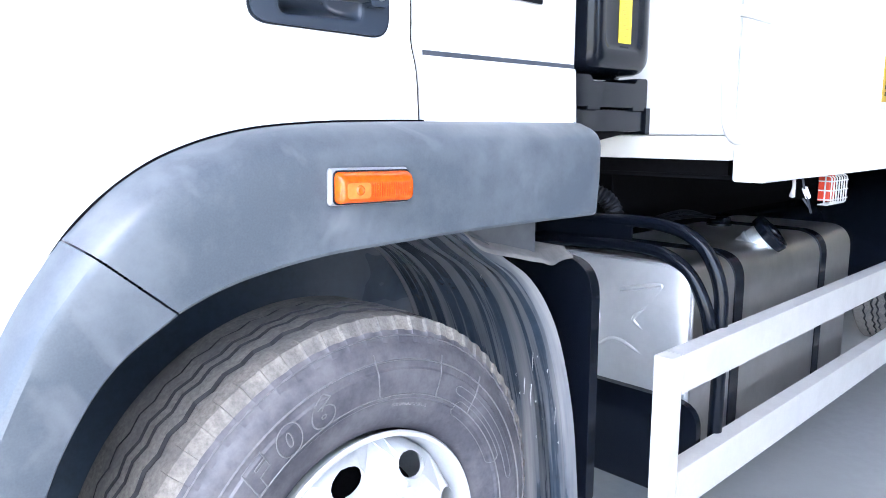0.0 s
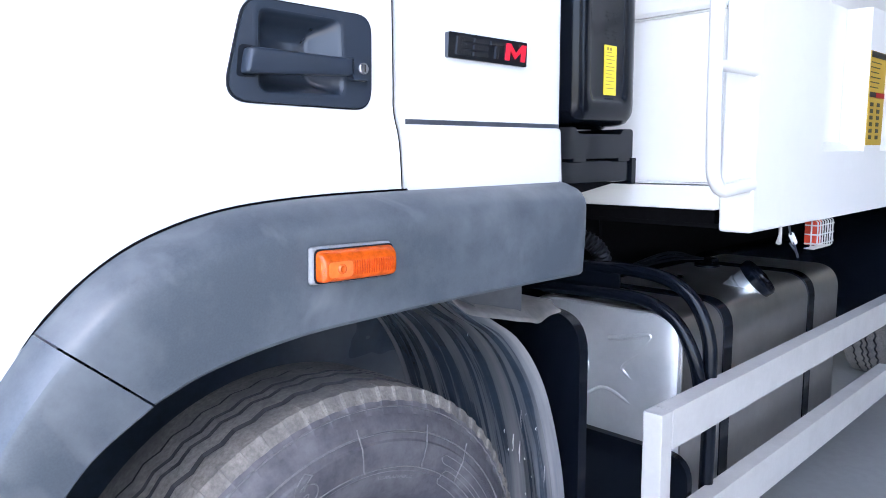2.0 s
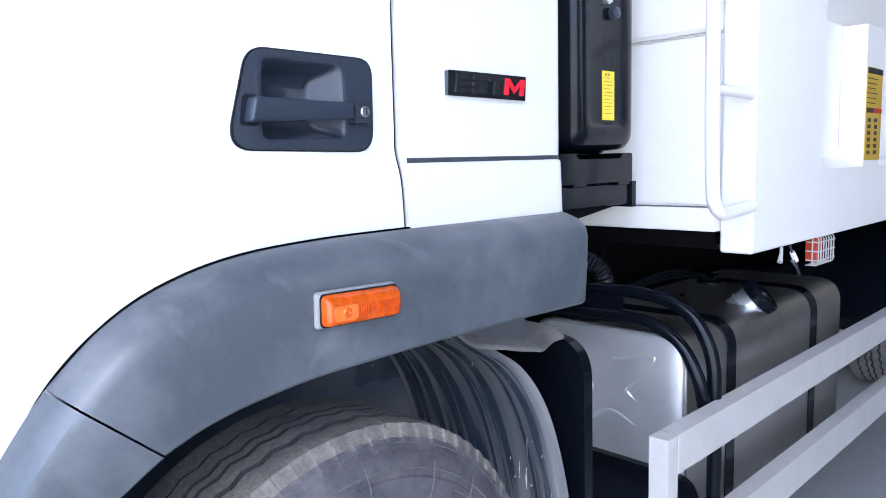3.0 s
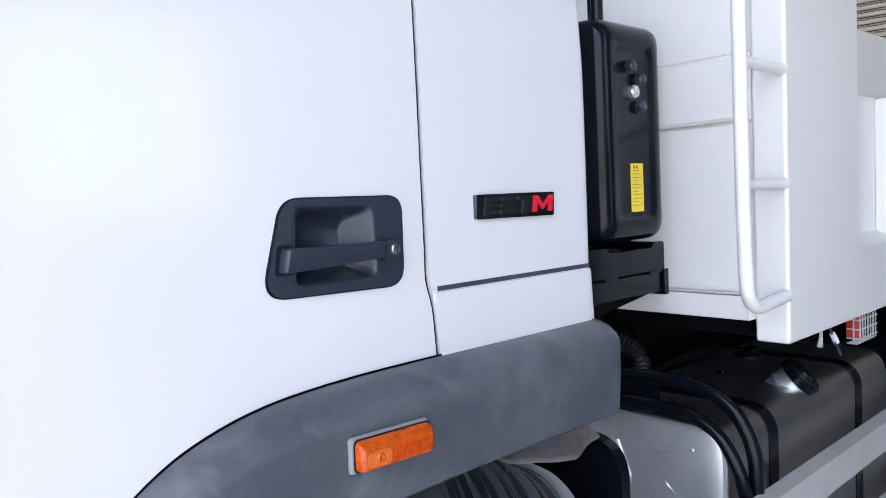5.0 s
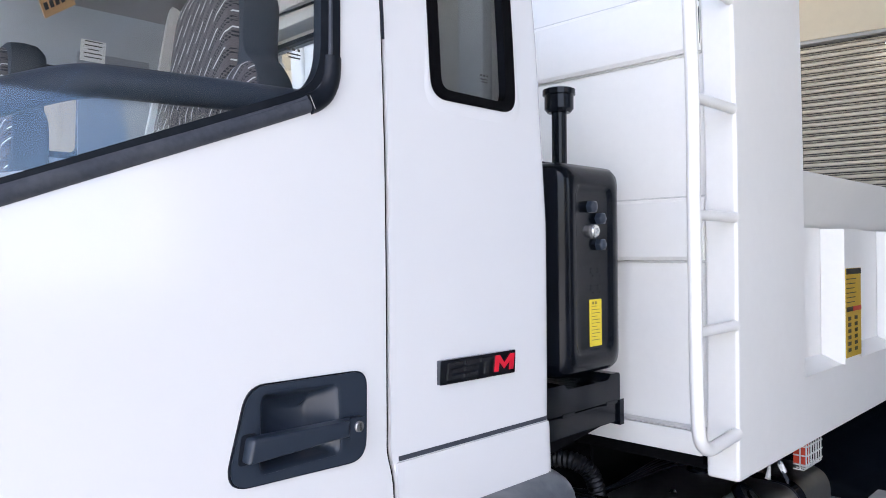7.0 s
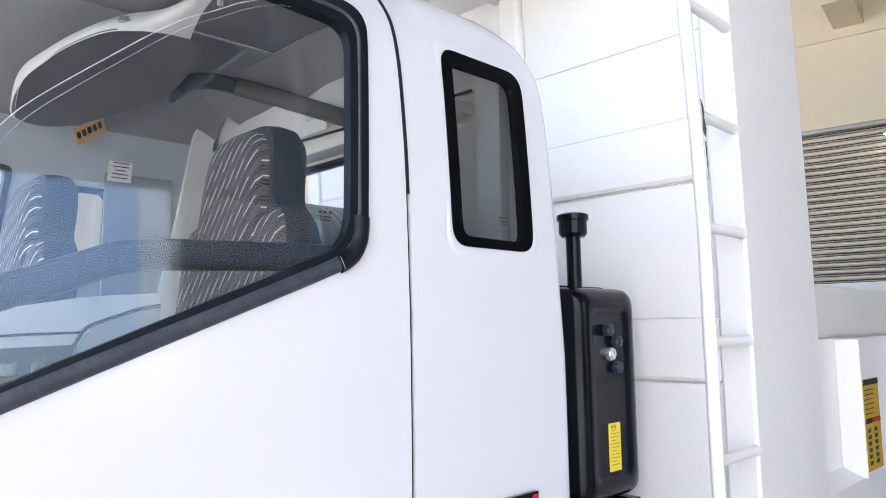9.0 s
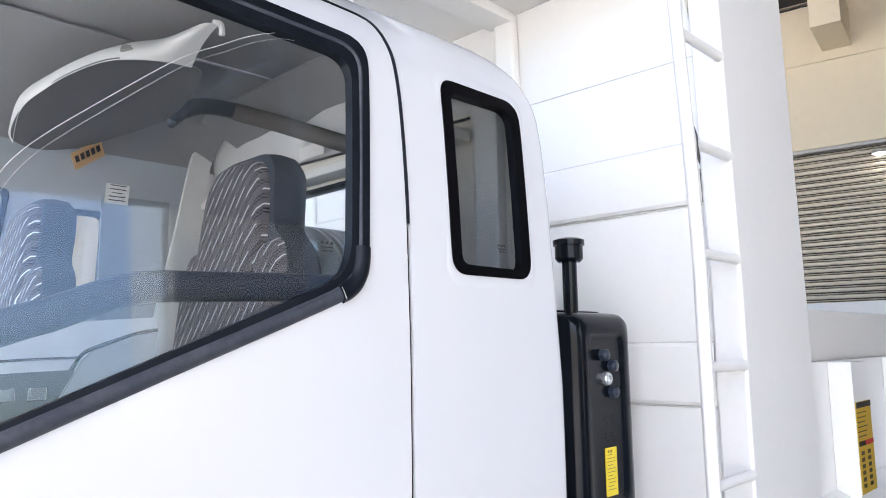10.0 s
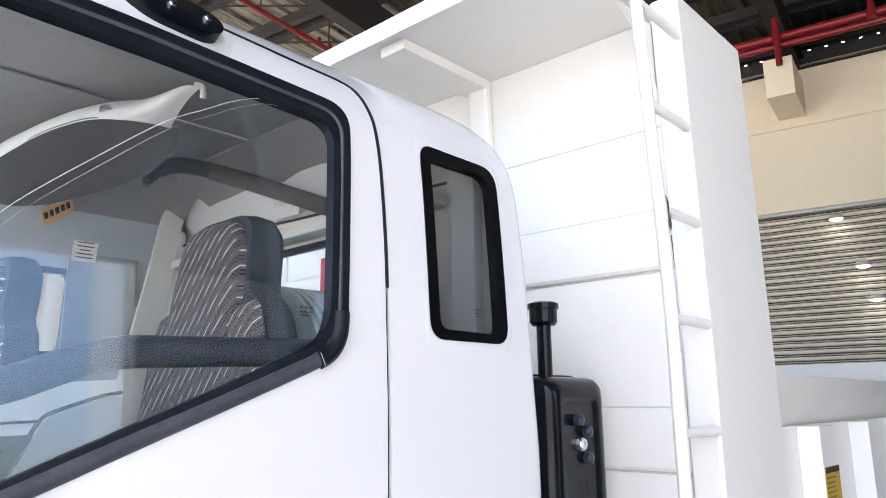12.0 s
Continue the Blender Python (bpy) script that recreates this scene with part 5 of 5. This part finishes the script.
    part("back_wire", rod([(0.628, 0.3, 2.835), (0.628, 0.84, 2.848), (0.628, 1.22, 2.860), (0.628, 1.94, 2.885)], 0.005, 6), RUBBER, truck)
    notice = part("white_sticker", turned(cube(-0.05, 0.05, -0.002, 0.002, -0.055, 0.055), pose(0.26, 2.045, 2.835, 12, 0, 0)), PAPER, truck, "white notice sticker on the far pillar")
    # the trim's blue grey carries the haze of the door glass
    part("far_pillar_trim", cube(0.20, 0.50, 2.056, 2.066, 1.6, 2.90, 0.004), mat("hazy_blue_grey_trim", (0.30, 0.325, 0.355), 0.6, 0, 0.04, 80), truck, "far pillar trim coloured with the glass's blue grey haze")
    for k in range(6):
        w = 0.035 if k % 3 else 0.022
        part("notice_line", turned(cube(-w, w, -0.003, -0.0025, 0.04 - k * 0.016, 0.044 - k * 0.016), pose(0.26, 2.044, 2.835, 12, 0, 0)), INK, notice)
    tag = part("orange_sticker", turned(cube(-0.065, 0.065, -0.002, 0.002, -0.038, 0.038), pose(0.035, 1.76, 2.905, 38, -36, 0)), STICKER, truck, "orange sticker with dark bars")
    for k in range(5):
        part("sticker_bar", turned(cube(-0.055 + k * 0.023, -0.04 + k * 0.023, -0.004, -0.0025, -0.008, 0.02), pose(0.035, 1.76, 2.905, 38, -36, 0)), INK, tag)
    # pale panel added where the door glass mirrors a white truck front
    part("mirrored_panel", cube(-0.90, 0.60, 2.015, 2.045, 1.5, 2.275, 0.012), mat("pale_mirrored_panel", (0.78, 0.79, 0.79), 0.5, 0, 0.03, 100), truck, "pale panel added for a truck front mirrored in the glass")
    # box, grooves, dark panel and bars: the same reflection built as solid shapes
    box = part("mirrored_front", slab(rounded([(-0.75, 1.5), (0.14, 1.5), (0.135, 2.262), (-0.098, 2.247), (-0.283, 2.214), (-0.75, 2.12)], [0.0, 0.02, 0.012, 0.1, 0.1, 0.0], 5), 1.30, 1.50), mat("pale_mirrored_front", (0.64, 0.655, 0.66), 0.5, 0, 0.03, 100, 0, 0.3, 3), truck, "pale box added for a truck front mirrored in the glass")
    bev = box.modifiers.new("round", "BEVEL")
    bev.width, bev.segments, bev.limit_method, bev.angle_limit = 0.012, 3, "ANGLE", radians(50)
    part("mirrored_line", rod(smooth_path([(0.130, 1.299, 2.219), (0.06, 1.299, 2.206), (-0.004, 1.299, 2.185), (-0.079, 1.299, 2.158), (-0.115, 1.299, 2.132), (-0.16, 1.299, 2.05), (-0.20, 1.299, 1.97)], 6), 0.006, 8), RUBBER, box)
    part("mirrored_line", rod([(-0.72, 1.299, 2.105), (-0.277, 1.299, 2.128), (-0.115, 1.299, 2.132)], 0.004, 8), RUBBER, box)
    part("lower_face", slab(rounded([(-0.11, 2.12), (-0.079, 2.150), (-0.004, 2.177), (0.06, 2.198), (0.128, 2.211), (0.134, 1.55), (-0.40, 1.55)], 0.01, 3), 1.294, 1.302), mat("grey_mirrored_front", (0.36, 0.375, 0.385), 0.55, 0, 0.04, 100), box, "mid grey side of the added box")
    dark = part("mirrored_grille", slab(rounded([(-0.72, 2.07), (-0.275, 2.091), (-0.128, 2.094), (-0.20, 1.96), (-0.72, 1.90)], 0.012, 3), 1.290, 1.303), DARKTRIM, box, "dark panel with chrome bars")
    for k in range(4):
        part("chrome_bar", cube(-0.262 - 0.085 * k, -0.208 - 0.085 * k, 1.284, 1.291, 2.006, 2.046, 0.004), CHROME, box)
    card = part("paper_card", turned(cube(-0.038, 0.038, -0.001, 0.001, 0.0, 0.062), pose(-0.172, 1.36, 2.262, -18, 0, 2)), PAPER, truck, "white printed card standing on the added box")
    for k in range(4):
        part("card_line", turned(cube(-0.03, 0.012 if k % 2 else 0.028, -0.0022, -0.0014, 0.012 + k * 0.011, 0.015 + k * 0.011), pose(-0.172, 1.36, 2.262, -18, 0, 2)), CONSOLE, card)
    # dark line of the mirrored front, laid on the added panel
    part("mirrored_groove", rod(smooth_path([(-0.1, 2.013, 1.85), (0.05, 2.013, 2.0), (0.10, 2.013, 2.08), (0.19, 2.013, 2.17), (0.30, 2.013, 2.22), (0.50, 2.013, 2.245)], 6), 0.007, 8), RUBBER, truck)
    part("dashboard", cube(-1.25, -0.80, 0.1, 2.1, 1.6, 2.02, 0.08, 4), DARKTRIM, truck)
    wheel_c = Vector((-0.62, 0.60, 2.0))
    tilt = Matrix.Translation(wheel_c) @ pose(0, 0, 0, 0, 35, 0)
    part("steering_wheel", turned(lathe(bmesh.new(), [(0.225 + 0.014 * math.cos(a), 0.014 * math.sin(a)) for a in np.linspace(0, 2 * math.pi, 9)], (0, 0, 0), "z", 40), tilt), DARKTRIM, truck)
    # etched marks on the panes
    for x0, z0, off in ((-0.085, 2.345, 0.006), (0.478, 2.39, 0.014)):
        for k, (dx, w, dz) in enumerate(((0.0, 0.006, 0.018), (0.012, 0.006, 0.018), (0.024, 0.006, 0.018), (0.0, 0.030, 0.010), (0.003, 0.025, 0.003))):
            part("etched_mark", sheet([(x0 + dx, z0 + dz), (x0 + dx + w, z0 + dz), (x0 + dx + w, z0 + dz + (0.005 if k < 3 else 0.0025)), (x0 + dx, z0 + dz + (0.005 if k < 3 else 0.0025))], [], off, 0.0008), [INK, INK], truck, recalc=False)
    # between cab and headboard
    part("ribbed_hose", rod([(0.98, 1.2, 1.3), (0.98, 1.2, 1.5)], 0.1), BLACK, truck)
    ribs = [(0.0, 0.0), (0.25, 0.0), (0.38, 0.012)] + [(r, 0.02 + 0.045 * k + d) for k in range(7) for r, d in ((0.415, 0.0), (0.44, 0.008), (0.44, 0.028), (0.415, 0.036))] + [(0.0, 0.345)]
    part("ribbed_drum", turned(lathe(bmesh.new(), ribs, (0, 0, 0), "x", 48), Matrix.Translation((0.97, 1.79, 2.29))), mat("drum_grey", (0.22, 0.23, 0.24), 0.4, 0.3, 0.05, 40), truck, "grey ribbed air drum behind the cab")
    for k in range(7):
        ring = [(0.012 * math.cos(a) * (1 if k % 2 else 0), 0.012 * math.cos(a) * (0 if k % 2 else 1), 0.019 * math.sin(a)) for a in np.linspace(0, 2 * math.pi, 13)]
        part("chain_link", rod([(0.75 + a, 1.395 + 0.012 * math.sin(k * 1.3) + b, 2.80 - 0.028 * k + c) for a, b, c in ring], 0.0045, 6), PAPER, truck, "white painted chain hanging behind the rear window")
    part("red_post", cube(1.39, 1.45, 1.795, 1.88, 1.4, 2.93, 0.01), RED, truck, "red painted upright behind the cab")


interior()


# ---- fittings on the body ----
def body_fittings():
    lab = part("warning_label", cube(2.542, 2.752, -0.1565, -0.1535, 1.503, 1.886), ORANGE, truck, "yellow warning label with black header bands")
    part("label_header", cube(2.544, 2.750, -0.1585, -0.157, 1.860, 1.884), INK, lab)
    part("label_band", cube(2.544, 2.63, -0.1585, -0.157, 1.700, 1.720), INK, lab)
    part("label_band", cube(2.632, 2.750, -0.1585, -0.157, 1.700, 1.720), RED, lab)
    for k in range(6):
        part("label_line", cube(2.545, 2.68 - 0.012 * (k % 3), -0.1582, -0.157, 1.838 - k * 0.02, 1.842 - k * 0.02), INK, lab)
        for c in range(2):
            part("pictogram", cube(2.565 + c * 0.09, 2.605 + c * 0.09, -0.1582, -0.157, 1.662 - k * 0.027, 1.678 - k * 0.027), INK, lab)
    # caged marker lamp under the body
    g = part("marker_lamp", cube(2.178, 2.24, -0.106, -0.06, 1.112, 1.222, 0.006), REDLENS, truck, "red marker lamp in a white wire cage")
    x0, x1, y0, y1, z0, z1 = 2.165, 2.335, -0.115, -0.068, 1.10, 1.212
    for k in range(7):
        x = x0 + (x1 - x0) * k / 6
        part("cage_wire", rod([(x, y1, z0), (x, y0 + 0.008, z0), (x, y0, z0 + 0.008), (x, y0, z1 - 0.008), (x, y0 + 0.008, z1), (x, y1, z1)], 0.0028, 6), RAILW, g)
    for z in (z0 + 0.02, (z0 + z1) / 2, z1 - 0.02):
        part("cage_wire", rod([(x1 + 0.008, y0 - 0.002, z), (x0 - 0.002, y0 - 0.002, z), (x0 - 0.002, y1, z)], 0.0028, 6), RAILW, g)
    for y in (-0.092,):
        part("cage_wire", rod([(x0, y, z0), (x0, y, z1)], 0.0028, 6), RAILW, g)
    part("hanging_strap", rod([(1.80, -0.11, 1.235), (1.79, -0.115, 1.19), (1.765, -0.12, 1.162)], [0.006, 0.006, 0.010], 8), RAILW, truck, "white cable end under the body")
    part("lamp_cable", rod(smooth_path([(1.90, -0.1, 1.23), (1.915, -0.105, 1.18), (1.95, -0.11, 1.13), (2.01, -0.1, 1.085), (2.06, -0.08, 1.09), (2.06, -0.05, 1.13)], 5), 0.004, 6), DARKTRIM, truck)
    part("cable_plug", rod([(1.917, -0.106, 1.18), (1.945, -0.11, 1.145)], 0.010, 8), PAPER, truck)
    # air cleaner details
    for x, z in ((1.153, 2.115), (1.203, 2.078), (1.203, 1.992)):
        part("hex_knob", lathe(bmesh.new(), [(0.0, 0.180), (0.012, 0.1805), (0.0185, 0.184), (0.021, 0.188), (0.021, 0.208)], (x, 0, z), n=6), HANDLE, cleaner)
    part("service_gauge", lathe(bmesh.new(), [(0.0, 0.193), (0.010, 0.193), (0.011, 0.188), (0.019, 0.188), (0.023, 0.192), (0.023, 0.208)], (1.168, 0, 2.037), n=8), mat("gauge_steel", (0.62, 0.63, 0.62), 0.22, 0.8), cleaner, "chrome service gauge")
    for k in range(11):
        part("label_print", cube(1.156, 1.156 + (0.045 if k % 3 else 0.03), 0.2012, 0.2022, 1.79 - k * 0.011, 1.7918 - k * 0.011), PRINT, cleaner)
    for x in (1.159, 1.175):
        part("label_print", cube(x, x + 0.009, 0.2012, 0.2022, 1.797, 1.806), PRINT, cleaner)
    for k, x in enumerate((1.157, 1.170, 1.183, 1.196)):
        part("embossed_mark", cube(x, x + 0.009, 0.203, 0.208, 1.635, 1.652, 0.002), BLACK, cleaner)
    for x, z in ((1.165, 1.905), (1.205, 1.905), (1.165, 1.85), (1.205, 1.85)):
        bm = cube(x - 0.010, x + 0.010, 0.204, 0.208, z + 0.006, z + 0.010, 0.0015)
        block(bm, x - 0.012, x + 0.004, 0.204, 0.208, z - 0.006, z - 0.002, 0.0015)
        block(bm, x + 0.003, x + 0.011, 0.204, 0.208, z - 0.018, z - 0.013, 0.0015)
        part("embossed_mark", bm, BLACK, cleaner)
    # paint scrape on the ladder
    part("paint_scrape", rod([(1.160, -0.158, 2.815), (1.169, -0.1595, 2.79), (1.172, -0.1595, 2.755), (1.174, -0.1595, 2.72), (1.178, -0.1592, 2.70)], [0.001, 0.003, 0.0022, 0.0055, 0.001], 6), INK, truck, "dark scrape on the ladder stile")
    part("paint_scrape", rod([(1.178, -0.159, 2.685), (1.184, -0.159, 2.58)], [0.0018, 0.0007], 6), INK, truck)


body_fittings()


# ---- tank, liner and tyre details ----
def low_details():
    for pts in ([(0.235, 0.852), (0.165, 0.868), (0.095, 0.885), (0.086, 0.872), (0.12, 0.82), (0.178, 0.762), (0.16, 0.735), (0.11, 0.708)], [(0.355, 0.605), (0.30, 0.648), (0.262, 0.670), (0.215, 0.668), (0.15, 0.64), (0.095, 0.622)], [(0.37, 0.86), (0.345, 0.80), (0.318, 0.74), (0.34, 0.71), (0.38, 0.68)]):
        part("pressed_crease", rod([(1.2625 + 0.02 * max(0, abs(y - 0.29) - 0.1) / 0.2, y, z) for y, z in smooth_path(pts, 5)], 0.0085, 12), ENDCAP, fuel_tank)
    part("sender_unit", lathe(bmesh.new(), [(0.0, 0.975), (0.05, 0.975), (0.055, 0.97), (0.055, 0.94)], (2.32, 0.40, 0), "z", 20), BLACK, fuel_tank)
    part("sender_plug", cube(2.28, 2.36, 0.36, 0.42, 0.972, 1.0, 0.008), BLACK, fuel_tank)
    for k in range(3):
        part("sender_cable", rod(smooth_path([(2.28, 0.40 + 0.02 * k, 1.0), (2.12, 0.45 + 0.02 * k, 1.01 + 0.012 * k), (1.7, 0.5, 1.0), (1.6, 0.62, 1.0)], 5), 0.007, 6), RUBBER, truck)
    part("tank_bolt", lathe(bmesh.new(), [(0.0, 0.972), (0.012, 0.97), (0.016, 0.96), (0.022, 0.956)], (1.96, 0.343, 0), "z", 10), CHROME, fuel_tank)
    # corrugated hose and small hanging lines in the dark behind the fender
    hose = smooth_path([(1.48, 0.62, 1.15), (1.51, 0.52, 1.15), (1.55, 0.47, 1.10), (1.585, 0.46, 1.0)], 12)
    part("air_hose", tube(bmesh.new(), hose, [0.029 if k % 2 else 0.036 for k in range(len(hose))], 14), mat("hose_grey", (0.010, 0.011, 0.014), 0.5, 0, 0.1, 60), truck)
    for x, y in ((1.2, 0.5), (1.32, 0.55), (1.05, 0.6), (1.6, 0.5)):
        part("hanging_line", rod([(x, y, 1.3), (x, y, 1.1)], 0.006, 6), CHASSIS_SHADE, truck)
    # shelf bracket between liner and mud plate
    dusty = mat("bare_steel_dusty", (0.11, 0.115, 0.125), 0.35, 0.3, 0.1, 40, 0.1, 0.6, 9)
    edge = smooth_path([(0.285, 1.172), (0.34, 1.128), (0.40, 1.108), (0.46, 1.094), (0.52, 1.078), (0.575, 1.066), (0.63, 1.050), (0.69, 1.040), (0.76, 1.036), (0.845, 1.032)], 4)
    bm = bmesh.new()
    rows = []
    for x, z in edge:
        u = min(max((x - 0.54) / 0.30, 0.0), 1.0)
        y0 = 0.030 + 0.105 * u * u * (3 - 2 * u)
        rows.append([bm.verts.new(p) for p in ((x - 0.002, y0 - 0.002, z - 0.008), (x, y0, z), (x, y0 + 0.012, z + 0.006), (x, y0 + 0.026, z + 0.013), (x, y0 + 0.036, z + 0.024), (x, 0.50, z + 0.028))])
    for p, q in zip(rows, rows[1:]):
        for k in range(5):
            bm.faces.new((p[k], p[k + 1], q[k + 1], q[k]))
    part("liner_saddle", bm, DUSTY, truck, "dusty folded top of the wheel arch liner", sharp=60)
    part("liner_bracket", slab(rounded([(0.30, 1.24), (0.578, 1.24), (0.578, 1.075), (0.50, 1.09), (0.42, 1.11), (0.34, 1.14)], [0, 0, 0.012, 0.03, 0.02, 0.02], 4), 0.062, 0.072), dusty, truck, "grey steel bracket of the wheel arch liner")
    # dried splashes on the liner
    random.seed(4)
    for k in range(14):
        z = random.uniform(0.45, 1.05)
        x = float(np.interp(z, [0.40, 0.605, 0.80, 0.925, 1.02, 1.085], [0.752, 0.722, 0.665, 0.602, 0.52, 0.42]))
        y, l = random.uniform(0.07, 0.22), random.uniform(0.002, 0.006) if k % 4 else random.uniform(0.015, 0.04)
        part("dried_splash", rod([(x - 0.012, y, z + l), (x - 0.014, y + random.uniform(-0.002, 0.002), z), (x - 0.012, y, z - l)], [0.0006, random.uniform(0.0008, 0.0022), 0.0005], 6), SPLASH, truck)
    # raised lettering on the tyre
    def letters(word, radius, size, start, step, parent_at=(0, 0, 0), y=-0.047, line=0.0012, weight=0.0, wide=1.0):
        for k, ch in enumerate(word):
            cu = bpy.data.curves.new("letter", "FONT")
            cu.body, cu.size, cu.align_x = ch, size, "CENTER"
            cu.fill_mode, cu.bevel_depth, cu.bevel_resolution = "NONE", line, 1
            cu.offset, cu.shear = weight, 0.12 if weight else 0.0
            tmp = bpy.data.objects.new("letter", cu)
            me = bpy.data.meshes.new_from_object(tmp)
            bpy.data.objects.remove(tmp)
            a = radians(start - step * k)
            m = Matrix.Translation(parent_at) @ Matrix.Rotation(-(a - math.pi / 2), 4, "Y") @ Matrix.Translation((0, y, radius)) @ Matrix.Rotation(math.pi / 2, 4, "X") @ Matrix.Diagonal((wide, 1, 1, 1))
            me.transform(m)
            me.materials.append(MOULD)
            ob = new("raised_letter", me)
            ob.parent = front_wheel
    letters("F06", 0.372, 0.072, 132, 11.3, y=-0.0463, line=0.0011, weight=0.0045, wide=1.35)
    letters("REGROOVABLE", 0.338, 0.014, 82, 1.5, y=-0.0345, line=0.0006)
    C = Vector((0, 0, 0))
    for r, y in ((0.364, -0.0445), (0.434, -0.0395), (0.479, -0.0175)):
        part("moulded_ring", lathe(bmesh.new(), [(r - 0.002, y + 0.002), (r, y - 0.001), (r + 0.002, y + 0.003)], C, n=120), MOULD, front_wheel)
    side_r = [0.31, 0.352, 0.356, 0.385, 0.415, 0.419, 0.447, 0.468]
    side_y = [-0.026, -0.037, -0.042, -0.046, -0.044, -0.040, -0.034, -0.022]
    for r0, r1, a0, a1 in ((0.343, 0.376, 52, 22), (0.386, 0.404, 55, 12), (0.356, 0.400, 200, 172)):
        loop = [(r1, a) for a in np.linspace(a0, a1, 14)] + [((r0 + r1) / 2 + (r1 - r0) / 2 * math.cos(u), a1 - 2.2 * math.sin(u)) for u in np.linspace(0.4, 2.7, 5)] + [(r0, a) for a in np.linspace(a1, a0, 14)] + [((r0 + r1) / 2 - (r1 - r0) / 2 * math.cos(u), a0 + 2.2 * math.sin(u)) for u in np.linspace(0.4, 2.7, 5)]
        part("moulded_outline", rod([C + Vector((r * math.cos(radians(a)), float(np.interp(r, side_r, side_y)) - 0.0004, r * math.sin(radians(a)))) for r, a in loop + loop[:1]], 0.0012, 5), MOULD, front_wheel)
    for a in (90, 66, 48):
        u = radians(a)
        part("moulded_line", rod([C + Vector((r * math.cos(u + du), y, r * math.sin(u + du))) for r, y, du in ((0.45, -0.034, 0), (0.41, -0.0455, -0.01), (0.37, -0.0455, -0.015), (0.362, -0.043, -0.03))], 0.0016, 5), MOULD, front_wheel)


low_details()


# ---- the truck parked behind the camera, seen in the windows ----
def parked_truck():
    p = thing("parked_truck", "white truck cab parked across the hall aisle", "truck")
    part("cab", cube(0.2, 2.6, -8.0, -5.4, 0.9, 2.35, 0.12, 4), CAB, p)
    part("windscreen", cube(0.4, 2.4, -5.41, -5.37, 1.75, 2.2, 0.02), FRAME, p)
    part("grille", cube(0.5, 2.3, -5.41, -5.36, 1.25, 1.70, 0.02), FRAME, p)
    for k in range(5):
        part("name_bar", cube(0.95 + 0.19 * k, 1.07 + 0.19 * k, -5.365, -5.35, 1.42, 1.56), CHROME, p)
    part("bumper", cube(0.2, 2.6, -5.6, -5.25, 0.45, 0.9, 0.05, 3), CAB, p)
    for x in (0.35, 2.05):
        part("headlamp", cube(x, x + 0.4, -5.27, -5.23, 0.6, 0.8, 0.02), CHROME, p)
    for x in (0.35, 2.45):
        part("wheel", lathe(bmesh.new(), [(0.0, -0.14), (0.48, -0.14), (0.5, -0.1), (0.5, 0.1), (0.48, 0.14), (0.0, 0.14)], (x, -6.6, 0.5), "x", 32), TYRE, p)


parked_truck()


def roof_dots():
    """A far row of small glowing bars for the bright dots behind the wall."""
    glow = bpy.data.materials.new("dot_glow")
    glow.use_nodes = True
    e = glow.node_tree.nodes["Principled BSDF"]
    e.inputs["Emission Color"].default_value, e.inputs["Emission Strength"].default_value = (1, 1, 1, 1), 1.0
    for k in range(9):
        p = thing("bright_dot", "small white glowing bar for a bright dot", "lamp", group="strip lights")
        p.matrix_basis = WALL_AT @ Matrix.Translation((2.9, 1.57 - 0.257 * k, 8.04))
        part("tube", rod([(0, -0.022, 0), (0, 0.022, 0)], 0.011, 8), glow, p)
        part("bracket", cube(-0.006, 0.035, -0.026, 0.026, 0.008, 0.03), STEEL, p)


roof_dots()


def shutter_lamps():
    glow = bpy.data.materials.new("lamp_glow")
    glow.use_nodes = True
    e = glow.node_tree.nodes["Principled BSDF"]
    e.inputs["Emission Color"].default_value, e.inputs["Emission Strength"].default_value = (1, 0.97, 0.9, 1), 3.0
    for y, z in ((1.13, 4.41), (0.90, 3.78), (0.80, 3.36)):
        p = thing("shutter_lamp", "small round white lamp beside the shutter", "lamp", (8.93, y, z), group="lamps by the shutter")
        part("housing", lathe(bmesh.new(), [(0.0, 0.035), (0.07, 0.03), (0.085, 0.0), (0.08, -0.02)], (0, 0, 0), "z", 20), RAILW, p)
        part("diffuser", lathe(bmesh.new(), [(0.078, -0.018), (0.05, -0.04), (0.0, -0.05)], (0, 0, 0), "z", 20), glow, p)
        part("arm", rod([(0.0, 0, 0.02), (0.25, 0, 0.02)], 0.012, 8), RAILW, p)


shutter_lamps()
